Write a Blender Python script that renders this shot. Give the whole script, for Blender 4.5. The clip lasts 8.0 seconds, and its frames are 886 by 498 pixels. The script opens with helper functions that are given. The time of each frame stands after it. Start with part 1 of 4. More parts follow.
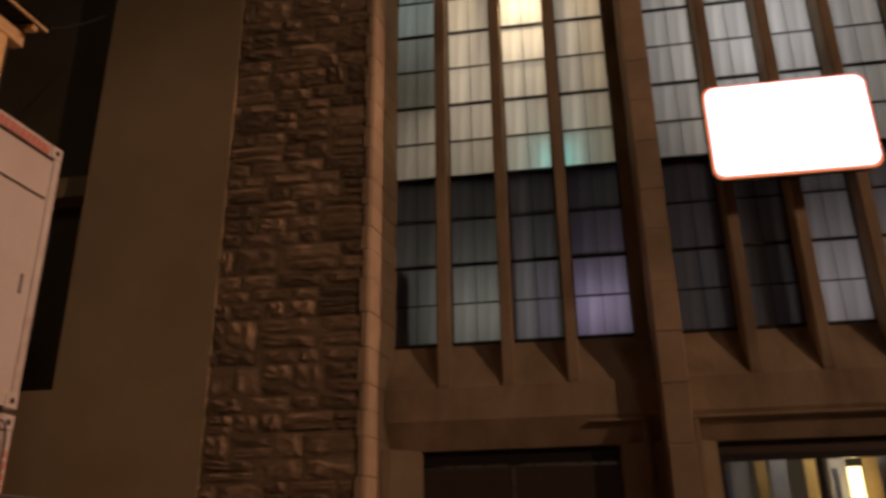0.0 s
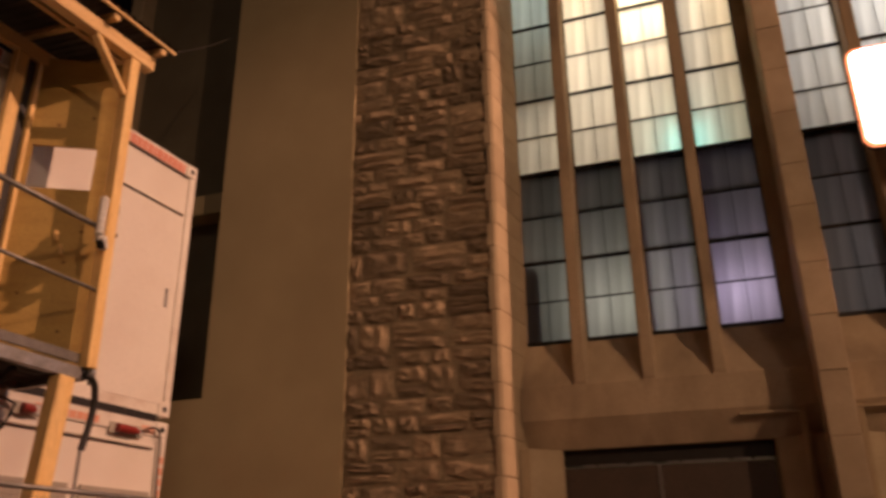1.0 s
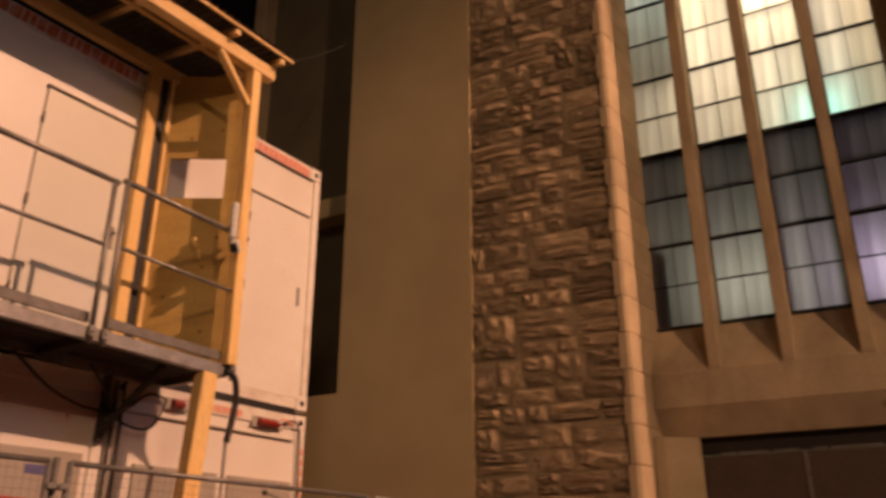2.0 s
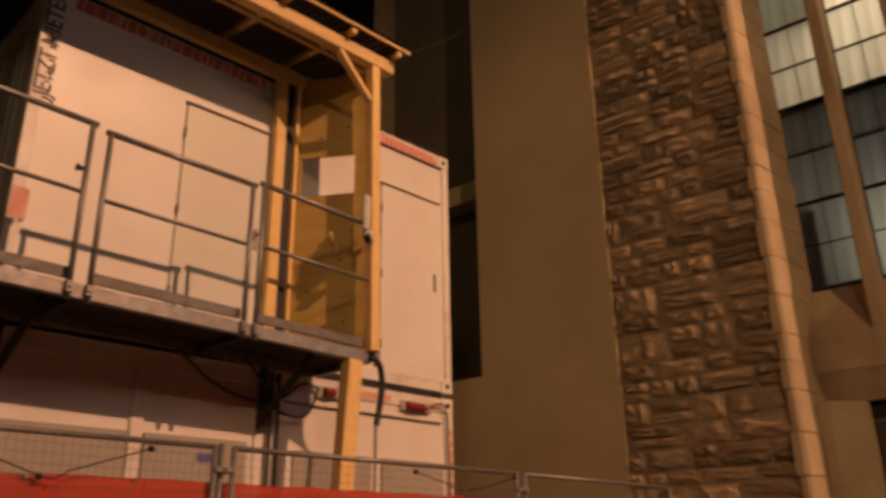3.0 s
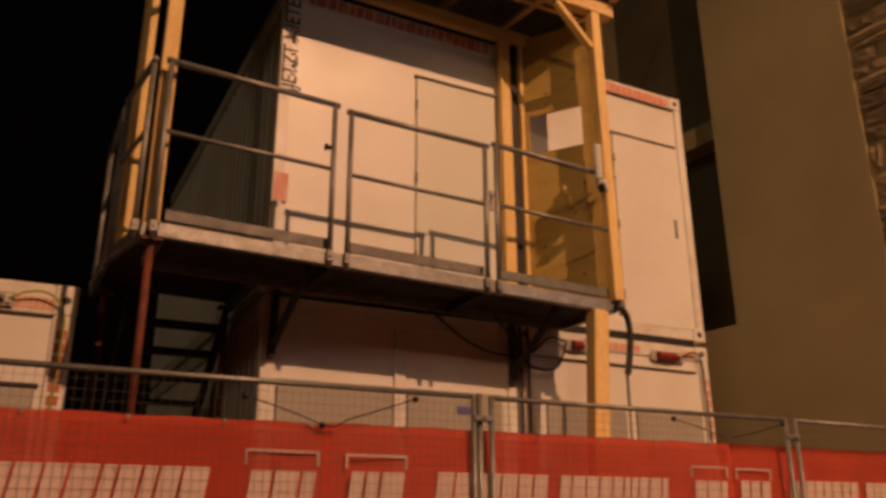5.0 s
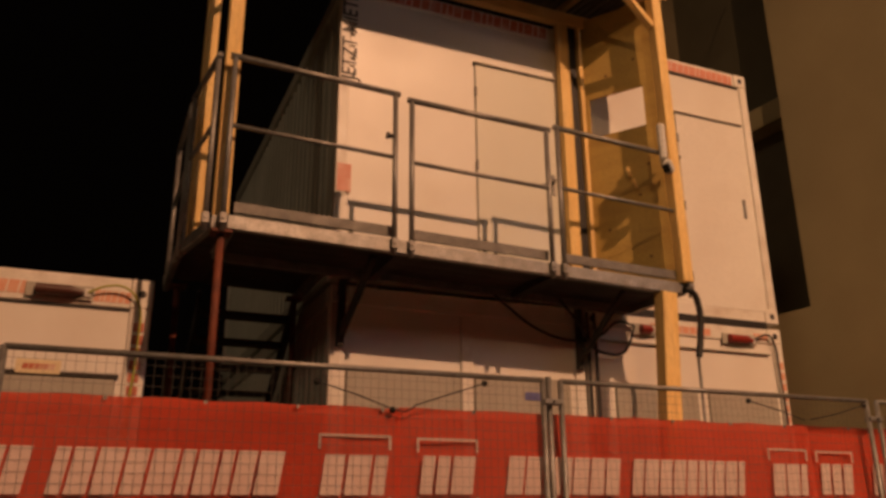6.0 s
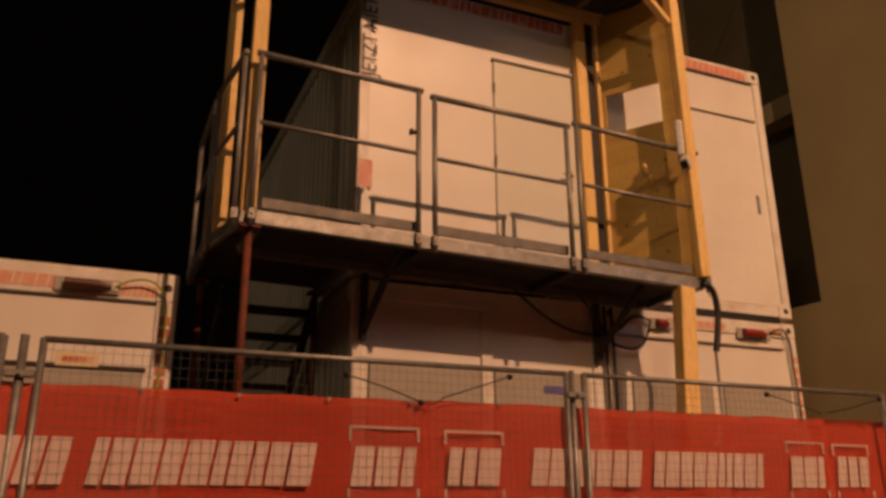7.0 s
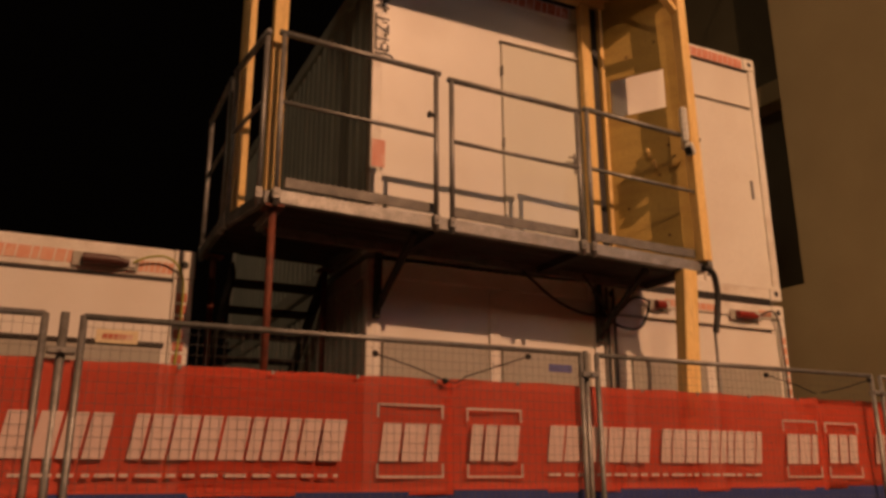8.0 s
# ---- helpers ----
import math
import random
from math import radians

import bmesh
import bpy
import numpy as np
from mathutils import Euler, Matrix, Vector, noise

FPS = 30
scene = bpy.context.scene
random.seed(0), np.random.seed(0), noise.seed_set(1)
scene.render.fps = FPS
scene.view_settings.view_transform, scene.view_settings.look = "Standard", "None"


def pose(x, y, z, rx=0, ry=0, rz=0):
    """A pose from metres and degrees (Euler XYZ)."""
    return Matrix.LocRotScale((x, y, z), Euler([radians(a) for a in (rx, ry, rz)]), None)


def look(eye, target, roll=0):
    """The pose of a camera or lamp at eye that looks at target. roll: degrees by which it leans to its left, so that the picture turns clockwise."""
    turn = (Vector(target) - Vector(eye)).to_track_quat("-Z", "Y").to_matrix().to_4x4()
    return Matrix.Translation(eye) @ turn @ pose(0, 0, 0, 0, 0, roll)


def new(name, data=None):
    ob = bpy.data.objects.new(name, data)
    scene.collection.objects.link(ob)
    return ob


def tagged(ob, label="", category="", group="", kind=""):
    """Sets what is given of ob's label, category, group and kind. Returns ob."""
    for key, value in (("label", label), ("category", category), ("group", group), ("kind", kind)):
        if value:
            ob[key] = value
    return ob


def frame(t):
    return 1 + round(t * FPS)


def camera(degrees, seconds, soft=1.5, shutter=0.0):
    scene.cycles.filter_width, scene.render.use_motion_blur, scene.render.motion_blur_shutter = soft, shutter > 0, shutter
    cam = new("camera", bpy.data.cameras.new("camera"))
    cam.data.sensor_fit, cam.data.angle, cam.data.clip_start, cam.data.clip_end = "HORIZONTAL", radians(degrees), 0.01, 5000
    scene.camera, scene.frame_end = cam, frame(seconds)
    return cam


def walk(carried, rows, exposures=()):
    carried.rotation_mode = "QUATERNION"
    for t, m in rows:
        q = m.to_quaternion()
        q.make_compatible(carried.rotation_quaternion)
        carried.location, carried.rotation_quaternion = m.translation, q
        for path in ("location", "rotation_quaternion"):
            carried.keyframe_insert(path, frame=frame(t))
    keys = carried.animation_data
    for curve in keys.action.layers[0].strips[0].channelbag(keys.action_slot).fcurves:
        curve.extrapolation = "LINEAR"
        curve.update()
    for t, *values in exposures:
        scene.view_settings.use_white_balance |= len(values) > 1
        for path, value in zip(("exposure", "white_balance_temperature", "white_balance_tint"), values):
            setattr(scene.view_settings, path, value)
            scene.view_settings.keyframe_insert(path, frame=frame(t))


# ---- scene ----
cam = camera(57.2, 8.0, soft=3.2, shutter=0.6)
PATH = [
    (0, (0.994, 0.653, 1.427), (2.788, 1.128, 2.171), -0.8),
    (0.5, (1.064, 0.648, 1.409), (2.812, 1.267, 2.159), -0.7),
    (1, (1.174, 0.705, 1.432), (2.861, 1.474, 2.183), -0.6),
    (2.5, (1.229, 0.596, 1.338), (2.671, 1.775, 2.065), -0.2),
    (3, (1.269, 0.566, 1.293), (2.597, 1.88, 2.007), -1.0),
    (3.5, (1.262, 0.532, 1.223), (2.481, 1.952, 1.928), -1.2),
    (4, (1.303, 0.578, 1.183), (2.391, 2.108, 1.873), -0.9),
    (4.5, (1.306, 0.558, 1.184), (2.283, 2.172, 1.849), -0.6),
    (5, (1.277, 0.594, 1.172), (2.158, 2.27, 1.815), -0.3),
    (6.5, (1.223, 0.635, 1.093), (1.955, 2.387, 1.722), -0.6),
    (7, (1.061, 0.631, 1.094), (1.813, 2.379, 1.711), -0.4),
    (7.5, (0.817, 0.665, 1.111), (1.615, 2.4, 1.705), -0.2),
    (8, (0.646, 0.662, 1.12), (1.48, 2.394, 1.673), -0.2),
]
walk(cam, [(t, look(eye, target, roll)) for t, eye, target, roll in PATH],
     exposures=((0, -1.08, 5700, 20), (0.5, -0.55, 5850, 20), (1.0, 0.13, 6000, 20), (1.75, 0.4, 6200, 18), (2.5, 0.40, 6450, 18), (3.0, 0.0, 6700, 15),
                (3.5, -0.5, 6850, 11), (4.0, -0.72, 6850, 10), (4.5, -0.3, 6850, 10), (5.0, 0.0, 6850, 10), (6.5, 0.0, 6800, 10), (8.0, 0.0, 6750, 9)))

# ---- light ----
FAC = pose(0, 0, 0, 0, 0, 5.607)          # church front: local x into the building, y along it, z up
world = bpy.data.worlds.new("night")
scene.world = world
world.use_nodes = True
world.node_tree.nodes["Background"].inputs["Color"].default_value = (0.0008, 0.0005, 0.0004, 1)
world.node_tree.nodes["Background"].inputs["Strength"].default_value = 1.0


def lamp(name, kind, m, energy, colour, **settings):
    data = bpy.data.lights.new(name, kind)
    data.energy, data.color = energy, colour
    for key, value in settings.items():
        if key == "angle":
            data.angle = value
        elif key == "size":
            data.shadow_soft_size = value
        elif key == "cone":
            data.spot_size, data.spot_blend = value
        elif key == "area":
            data.shape, data.size, data.size_y = "RECTANGLE", value[0], value[1]
    ob = new(name, data)
    ob.matrix_basis = m
    return ob


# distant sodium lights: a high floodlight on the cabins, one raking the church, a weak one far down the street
lamp("sodium_floodlight", "SPOT", look((11.2, -27.5, 26.0), (-8.3, 7.0, 1.0)), 54500, (1.0, 0.505, 0.272), size=0.3, cone=(radians(50), 0.05))
lamp("sodium_floodlight_church", "SPOT", look((-8.5, -26.4, 17.0), (11.2, -1.2, 5.8)), 16000, (1.0, 0.565, 0.285), size=0.3, cone=(radians(36), 0.9))
# unseen; inferred from the dim cabin side, also fills the church's dark parts
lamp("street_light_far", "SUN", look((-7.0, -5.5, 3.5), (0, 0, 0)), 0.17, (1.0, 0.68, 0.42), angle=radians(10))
# lamps inside the church, behind the obscured glass
lamp("pendant_light_warm", "POINT", FAC @ Matrix.Translation((11.74, 0.97, 9.66)), 260, (1.0, 0.74, 0.36), size=0.12)
lamp("hall_light_warm", "POINT", FAC @ Matrix.Translation((13.2, 1.5, 8.6)), 215, (1.0, 0.79, 0.46), size=0.9)
lamp("hall_light_cool", "POINT", FAC @ Matrix.Translation((13.2, -2.4, 8.8)), 185, (0.94, 0.90, 0.74), size=0.3)
lamp("exit_light_green", "POINT", FAC @ Matrix.Translation((11.76, 0.56, 6.95)), 7.5, (0.3, 1.0, 0.75), size=0.05)
lamp("stair_light", "POINT", FAC @ Matrix.Translation((12.25, 1.8, 4.75)), 13, (1.0, 0.94, 0.64), size=0.2)
lamp("violet_light", "POINT", FAC @ Matrix.Translation((12.0, 0.15, 4.7)), 10, (0.90, 0.70, 0.88), size=0.2)
lamp("stair_light_right", "POINT", FAC @ Matrix.Translation((12.5, -3.0, 4.75)), 30, (1.0, 0.84, 0.70), size=0.2)
lamp("foyer_light", "POINT", FAC @ Matrix.Translation((12.15, -2.5, 3.4)), 45, (1.0, 0.85, 0.55), size=0.2)
lamp("stair_light_teal", "POINT", FAC @ Matrix.Translation((12.4, 2.62, 9.7)), 16, (0.78, 1.0, 0.78), size=0.2)

# ---- materials ----


def mat(name, c1, c2=None, rough=0.6, metal=0.0, scale=6.0, fine=60.0, bump=0.2, stain=None, stain_scale=1.2, amount=0.5,
        stretch=(1, 1, 1), vary=0.0, island=False):
    """Two scales of colour variation, an optional stain, fine relief, and a change from piece to piece."""
    m = bpy.data.materials.new(name)
    m.use_nodes = True
    nt = m.node_tree
    b = nt.nodes["Principled BSDF"]
    b.inputs["Roughness"].default_value, b.inputs["Metallic"].default_value = rough, metal
    tc = nt.nodes.new("ShaderNodeTexCoord")
    mp = nt.nodes.new("ShaderNodeMapping")
    mp.inputs["Scale"].default_value = stretch
    nt.links.new(tc.outputs["Object"], mp.inputs["Vector"])

    def tex(s, detail):
        n = nt.nodes.new("ShaderNodeTexNoise")
        n.inputs["Scale"].default_value, n.inputs["Detail"].default_value = s, detail
        nt.links.new(mp.outputs["Vector"], n.inputs["Vector"])
        return n

    def mix(a, bb, fac, kind="MIX"):
        n = nt.nodes.new("ShaderNodeMix")
        n.data_type, n.blend_type = "RGBA", kind
        for sock, v in ((n.inputs[6], a), (n.inputs[7], bb), (n.inputs[0], fac)):
            if isinstance(v, (tuple, float, int)):
                sock.default_value = (*v, 1) if isinstance(v, tuple) else v
            else:
                nt.links.new(v, sock)
        return n.outputs[2]

    def ramp(src, lo, hi):
        n = nt.nodes.new("ShaderNodeMapRange")
        n.inputs["From Min"].default_value, n.inputs["From Max"].default_value = lo, hi
        nt.links.new(src, n.inputs["Value"])
        return n.outputs["Result"]

    c2 = c2 or tuple(v * 0.72 for v in c1)
    big, small = tex(scale, 5), tex(fine, 3)
    col = mix(c1, c2, ramp(big.outputs["Fac"], 0.3, 0.7))
    col = mix(col, tuple(v * 0.6 for v in c2), ramp(small.outputs["Fac"], 0.45, 0.95))
    if stain:
        st = tex(stain_scale, 6)
        fac = nt.nodes.new("ShaderNodeMath")
        fac.operation = "MULTIPLY"
        nt.links.new(ramp(st.outputs["Fac"], 0.5, 0.72), fac.inputs[0])
        fac.inputs[1].default_value = amount
        col = mix(col, stain, fac.outputs[0])
    if vary or island:
        info = nt.nodes.new("ShaderNodeNewGeometry" if island else "ShaderNodeObjectInfo")
        hs = nt.nodes.new("ShaderNodeHueSaturation")
        nt.links.new(col, hs.inputs["Color"])
        mr = nt.nodes.new("ShaderNodeMapRange")
        mr.inputs["To Min"].default_value, mr.inputs["To Max"].default_value = 1 - vary, 1 + vary
        nt.links.new(info.outputs["Random Per Island" if island else "Random"], mr.inputs["Value"])
        nt.links.new(mr.outputs["Result"], hs.inputs["Value"])
        col = hs.outputs["Color"]
    nt.links.new(col, b.inputs["Base Color"])
    rr = nt.nodes.new("ShaderNodeMapRange")
    rr.inputs["To Min"].default_value, rr.inputs["To Max"].default_value = max(0.05, rough - 0.12), min(1, rough + 0.12)
    nt.links.new(big.outputs["Fac"], rr.inputs["Value"])
    nt.links.new(rr.outputs["Result"], b.inputs["Roughness"])
    if bump:
        bp = nt.nodes.new("ShaderNodeBump")
        bp.inputs["Strength"].default_value, bp.inputs["Distance"].default_value = bump, 0.01
        nt.links.new(small.outputs["Fac"], bp.inputs["Height"])
        nt.links.new(bp.outputs["Normal"], b.inputs["Normal"])
    return m


def glow(name, colour, strength):
    m = bpy.data.materials.new(name)
    m.use_nodes = True
    b = m.node_tree.nodes["Principled BSDF"]
    b.inputs["Base Color"].default_value = (*colour, 1)
    b.inputs["Emission Color"].default_value = (*colour, 1)
    b.inputs["Emission Strength"].default_value = strength
    return m


def obscured_glass():
    """Profiled frosted glass: light passes through, spread, with faint upright streaks."""
    m = bpy.data.materials.new("obscured_glass")
    m.use_nodes = True
    nt = m.node_tree
    out = nt.nodes["Material Output"]
    nt.nodes.remove(nt.nodes["Principled BSDF"])
    tc, mp = nt.nodes.new("ShaderNodeTexCoord"), nt.nodes.new("ShaderNodeMapping")
    mp.inputs["Scale"].default_value = (1, 6, 0.35)
    nz = nt.nodes.new("ShaderNodeTexNoise")
    nz.inputs["Scale"].default_value, nz.inputs["Detail"].default_value = 1.6, 4
    info = nt.nodes.new("ShaderNodeObjectInfo")
    mr, mul = nt.nodes.new("ShaderNodeMapRange"), nt.nodes.new("ShaderNodeMapRange")
    mr.inputs["From Min"].default_value, mr.inputs["From Max"].default_value = 0.25, 0.75
    mr.inputs["To Min"].default_value, mr.inputs["To Max"].default_value = 0.56, 0.86
    mul.inputs["To Min"].default_value, mul.inputs["To Max"].default_value = 0.92, 1.03
    mm = nt.nodes.new("ShaderNodeMath")
    mm.operation = "MULTIPLY"
    nt.links.new(tc.outputs["Object"], mp.inputs["Vector"])
    nt.links.new(mp.outputs["Vector"], nz.inputs["Vector"])
    nt.links.new(nz.outputs["Fac"], mr.inputs["Value"])
    nt.links.new(info.outputs["Random"], mul.inputs["Value"])
    nt.links.new(mr.outputs["Result"], mm.inputs[0])
    nt.links.new(mul.outputs["Result"], mm.inputs[1])
    tr, gl, mx = nt.nodes.new("ShaderNodeBsdfTranslucent"), nt.nodes.new("ShaderNodeBsdfGlossy"), nt.nodes.new("ShaderNodeMixShader")
    nt.links.new(mm.outputs[0], tr.inputs["Color"])
    gl.inputs["Roughness"].default_value = 0.25
    mx.inputs[0].default_value = 0.05
    nt.links.new(tr.outputs[0], mx.inputs[1])
    nt.links.new(gl.outputs[0], mx.inputs[2])
    nt.links.new(mx.outputs[0], out.inputs["Surface"])
    return m


def clear_glass():
    m = bpy.data.materials.new("clear_glass")
    m.use_nodes = True
    b = m.node_tree.nodes["Principled BSDF"]
    b.inputs["Roughness"].default_value, b.inputs["Transmission Weight"].default_value = 0.02, 1.0
    b.inputs["IOR"].default_value = 1.05
    return m


M_plaster = mat("ochre_plaster", (0.47, 0.39, 0.225), (0.40, 0.325, 0.185), 0.95, 0, 0.7, 240, 0.5, (0.31, 0.245, 0.14), 0.5, 0.45)
# recess render is coloured darker than the wall to put in its shade
M_niche = mat("shaded_plaster", (0.16, 0.14, 0.09), (0.12, 0.10, 0.065), 0.95, 0, 1.0, 200, 0.4)
M_stone = mat("rubble_stone", (0.43, 0.325, 0.20), (0.27, 0.20, 0.125), 0.95, 0, 5.0, 70, 0.8, (0.16, 0.115, 0.075), 3.0, 0.5, vary=0.42)
M_mortar = mat("mortar", (0.37, 0.29, 0.18), (0.26, 0.20, 0.125), 1.0, 0, 4, 90, 0.8)
M_ashlar = mat("ashlar_stone", (0.47, 0.372, 0.24), (0.37, 0.29, 0.18), 0.9, 0, 2.5, 110, 0.5, (0.30, 0.22, 0.14), 1.5, 0.5, vary=0.12)
M_concrete = mat("fin_concrete", (0.52, 0.41, 0.27), (0.38, 0.295, 0.19), 0.92, 0, 2.2, 130, 0.5, (0.20, 0.15, 0.10), 1.6, 0.75, stretch=(1, 1, 0.45))
M_glass = obscured_glass()
M_clear = clear_glass()
M_bar = mat("bronze_bar", (0.035, 0.03, 0.026), rough=0.5, metal=0.4, scale=8)
M_inside = mat("hall_wall", (0.62, 0.58, 0.5), (0.5, 0.46, 0.4), 0.9, 0, 1.2, 40, 0.1)
M_dark = mat("dark_slab", (0.05, 0.045, 0.04), rough=0.9)
M_doorleaf = mat("door_leaf", (0.085, 0.06, 0.045), (0.065, 0.046, 0.034), 0.45, 0, 3, 50, 0.1)
M_alu = mat("aluminium_strip", (0.6, 0.58, 0.54), rough=0.3, metal=0.8, scale=10)
M_white = mat("container_paint", (0.78, 0.76, 0.70), (0.72, 0.69, 0.63), 0.42, 0, 1.3, 160, 0.05, (0.5, 0.42, 0.34), 0.9, 0.3)
M_frame = mat("container_frame_paint", (0.80, 0.78, 0.72), (0.68, 0.64, 0.57), 0.45, 0, 3, 120, 0.08, (0.36, 0.24, 0.17), 4, 0.35)
M_doorpanel = mat("door_panel_paint", (0.70, 0.70, 0.61), (0.66, 0.65, 0.56), 0.35, 0, 1.5, 420, 0.03)
M_beige = mat("roller_panel_paint", (0.40, 0.38, 0.33), (0.34, 0.32, 0.27), 0.5, 0, 1.6, 90, 0.06)
M_side = mat("side_cladding", (0.44, 0.45, 0.39), (0.38, 0.39, 0.33), 0.5, 0, 2, 80, 0.08, (0.28, 0.28, 0.24), 1.2, 0.4)
M_gap = mat("black_rubber_and_gap", (0.012, 0.011, 0.010), rough=0.6, scale=20)
M_red = mat("faded_red_lettering", (0.52, 0.13, 0.07), (0.42, 0.12, 0.07), 0.5, 0, 14, 160, 0.02, (0.70, 0.55, 0.45), 9, 0.7)
M_pale_red = mat("bleached_red_lettering", (0.66, 0.30, 0.22), (0.62, 0.22, 0.15), 0.5, 0, 14, 160, 0.02, (0.76, 0.60, 0.50), 7, 0.8)
M_orange = mat("orange_lettering", (0.68, 0.28, 0.17), (0.72, 0.44, 0.32), 0.5, 0, 12, 160, 0.02)
M_black = mat("black_lettering", (0.015, 0.014, 0.013), rough=0.5, scale=30)
M_galv = mat("galvanised_steel", (0.33, 0.325, 0.31), (0.21, 0.205, 0.195), 0.5, 0.6, 9, 60, 0.15, (0.20, 0.17, 0.14), 5, 0.5)
M_wire = mat("dull_wire", (0.20, 0.19, 0.175), (0.13, 0.125, 0.115), 0.6, 0.5, 9, 60, 0.1)
# near-black deck colour; on the steel parts underneath it stands in for shade
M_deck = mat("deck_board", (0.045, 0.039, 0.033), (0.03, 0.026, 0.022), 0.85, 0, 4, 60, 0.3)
M_rust = mat("rusty_prop_paint", (0.22, 0.055, 0.025), (0.13, 0.035, 0.02), 0.7, 0.1, 9, 90, 0.3, (0.06, 0.025, 0.015), 6, 0.6)
M_wood = mat("raw_timber", (0.88, 0.64, 0.27), (0.80, 0.53, 0.19), 0.7, 0, 3.0, 36, 0.3, (0.46, 0.28, 0.12), 5.0, 0.45, stretch=(5, 5, 0.55))
M_woodh = mat("raw_timber_beam", (0.80, 0.58, 0.27), (0.70, 0.47, 0.20), 0.75, 0, 3.0, 36, 0.3, (0.42, 0.24, 0.09), 5.0, 0.4, stretch=(0.55, 5, 5))
M_ply = mat("three_ply_board", (0.52, 0.365, 0.105), (0.44, 0.30, 0.085), 0.6, 0, 2.2, 40, 0.12, (0.34, 0.21, 0.065), 3.6, 0.45, stretch=(3, 0.7, 3))
M_knot = mat("wood_knot", (0.22, 0.12, 0.04), (0.15, 0.08, 0.03), 0.7, 0, 30, 90, 0.1)
M_sheet = mat("roof_sheet", (0.10, 0.085, 0.065), (0.065, 0.055, 0.043), 0.6, 0.2, 3, 60, 0.15)
M_banner = mat("red_banner_mesh", (0.88, 0.115, 0.055), (0.78, 0.09, 0.042), 0.7, 0, 1.4, 420, 0.3, (0.50, 0.045, 0.02), 2.2, 0.5, stretch=(0.35, 1, 1.6))
# the banner is an open mesh: a little of what lies behind shows through
nt = M_banner.node_tree
thin, blend = nt.nodes.new("ShaderNodeBsdfTransparent"), nt.nodes.new("ShaderNodeMixShader")
blend.inputs[0].default_value = 0.06
nt.links.new(nt.nodes["Principled BSDF"].outputs[0], blend.inputs[1])
nt.links.new(thin.outputs[0], blend.inputs[2])
nt.links.new(blend.outputs[0], nt.nodes["Material Output"].inputs["Surface"])
M_print = mat("banner_white_print", (0.72, 0.56, 0.51), (0.64, 0.46, 0.41), 0.75, 0, 3, 420, 0.3)
M_blue = mat("blue_banner_edge", (0.03, 0.05, 0.22), rough=0.7, scale=3)
M_cable = mat("cable_black", (0.02, 0.019, 0.018), rough=0.5, scale=20)
M_yellow = mat("earth_cable", (0.42, 0.42, 0.05), (0.30, 0.34, 0.05), 0.5, 0, 40, 90, 0.05)
M_socket = mat("red_plug_plastic", (0.30, 0.03, 0.02), (0.2, 0.02, 0.014), 0.4, 0, 12)
M_brown = mat("brown_plug_plastic", (0.09, 0.032, 0.022), rough=0.4, scale=12)
M_lampw = mat("white_plastic", (0.75, 0.74, 0.70), rough=0.35, scale=20)
M_bluelabel = mat("blue_sticker", (0.12, 0.13, 0.35), rough=0.5, scale=20)
M_plate = mat("yellow_plate", (0.74, 0.62, 0.40), (0.68, 0.55, 0.34), 0.4, 0, 5)
M_asphalt = mat("asphalt", (0.036, 0.034, 0.032), (0.026, 0.025, 0.024), 0.95, 0, 1.5, 200, 0.8)
M_foot = mat("concrete_foot", (0.30, 0.29, 0.27), rough=0.95, scale=8)
M_sign = glow("sign_face_glow", (1.0, 0.86, 0.95), 7.5)
M_signbox = glow("sign_rim_glow", (1.0, 0.30, 0.10), 1.1)
M_strip = glow("foyer_tube", (1.0, 0.72, 0.25), 12.0)
M_curtain = mat("foyer_curtain_cloth", (0.72, 0.52, 0.22), (0.60, 0.42, 0.17), 0.85, 0, 2, 60, 0.1)
M_bluecloth = mat("foyer_blue_cloth", (0.42, 0.46, 0.75), (0.34, 0.37, 0.62), 0.8, 0, 2, 60, 0.1)
M_foyer = mat("foyer_hanging", (0.55, 0.55, 0.6), (0.35, 0.36, 0.42), 0.8, 0, 2, 60, 0.1)

# ---- building helpers ----


def box(bm, lo, hi, bevel=0.0):
    c = [(a + b) / 2 for a, b in zip(lo, hi)]
    s = [abs(b - a) for a, b in zip(lo, hi)]
    made = bmesh.ops.create_cube(bm, size=1, matrix=Matrix.Translation(c) @ Matrix.Diagonal((*s, 1)))
    if bevel:
        edges = {e for v in made["verts"] for e in v.link_edges}
        bmesh.ops.bevel(bm, geom=list(edges), offset=bevel, segments=1, affect="EDGES", clamp_overlap=True)
    return bm


def rod(bm, a, b, r, seg=10, r2=None):
    a, b = Vector(a), Vector(b)
    turn = (b - a).to_track_quat("Z", "Y").to_matrix().to_4x4()
    bmesh.ops.create_cone(bm, cap_ends=True, segments=seg, radius1=r, radius2=r if r2 is None else r2, depth=(b - a).length,
                          matrix=Matrix.Translation((a + b) / 2) @ turn)
    return bm


def bar(bm, a, b, w, h, bevel=0.004):
    """A squared timber or flat from a to b, w wide and h high across it."""
    a, b = Vector(a), Vector(b)
    turn = (b - a).to_track_quat("Z", "Y").to_matrix().to_4x4()
    made = bmesh.ops.create_cube(bm, size=1, matrix=Matrix.Translation((a + b) / 2) @ turn @ Matrix.Diagonal((w, h, (b - a).length, 1)))
    if bevel:
        bmesh.ops.bevel(bm, geom=list({e for v in made["verts"] for e in v.link_edges}), offset=bevel, segments=1, affect="EDGES")
    return bm


def bmn():
    return bmesh.new()


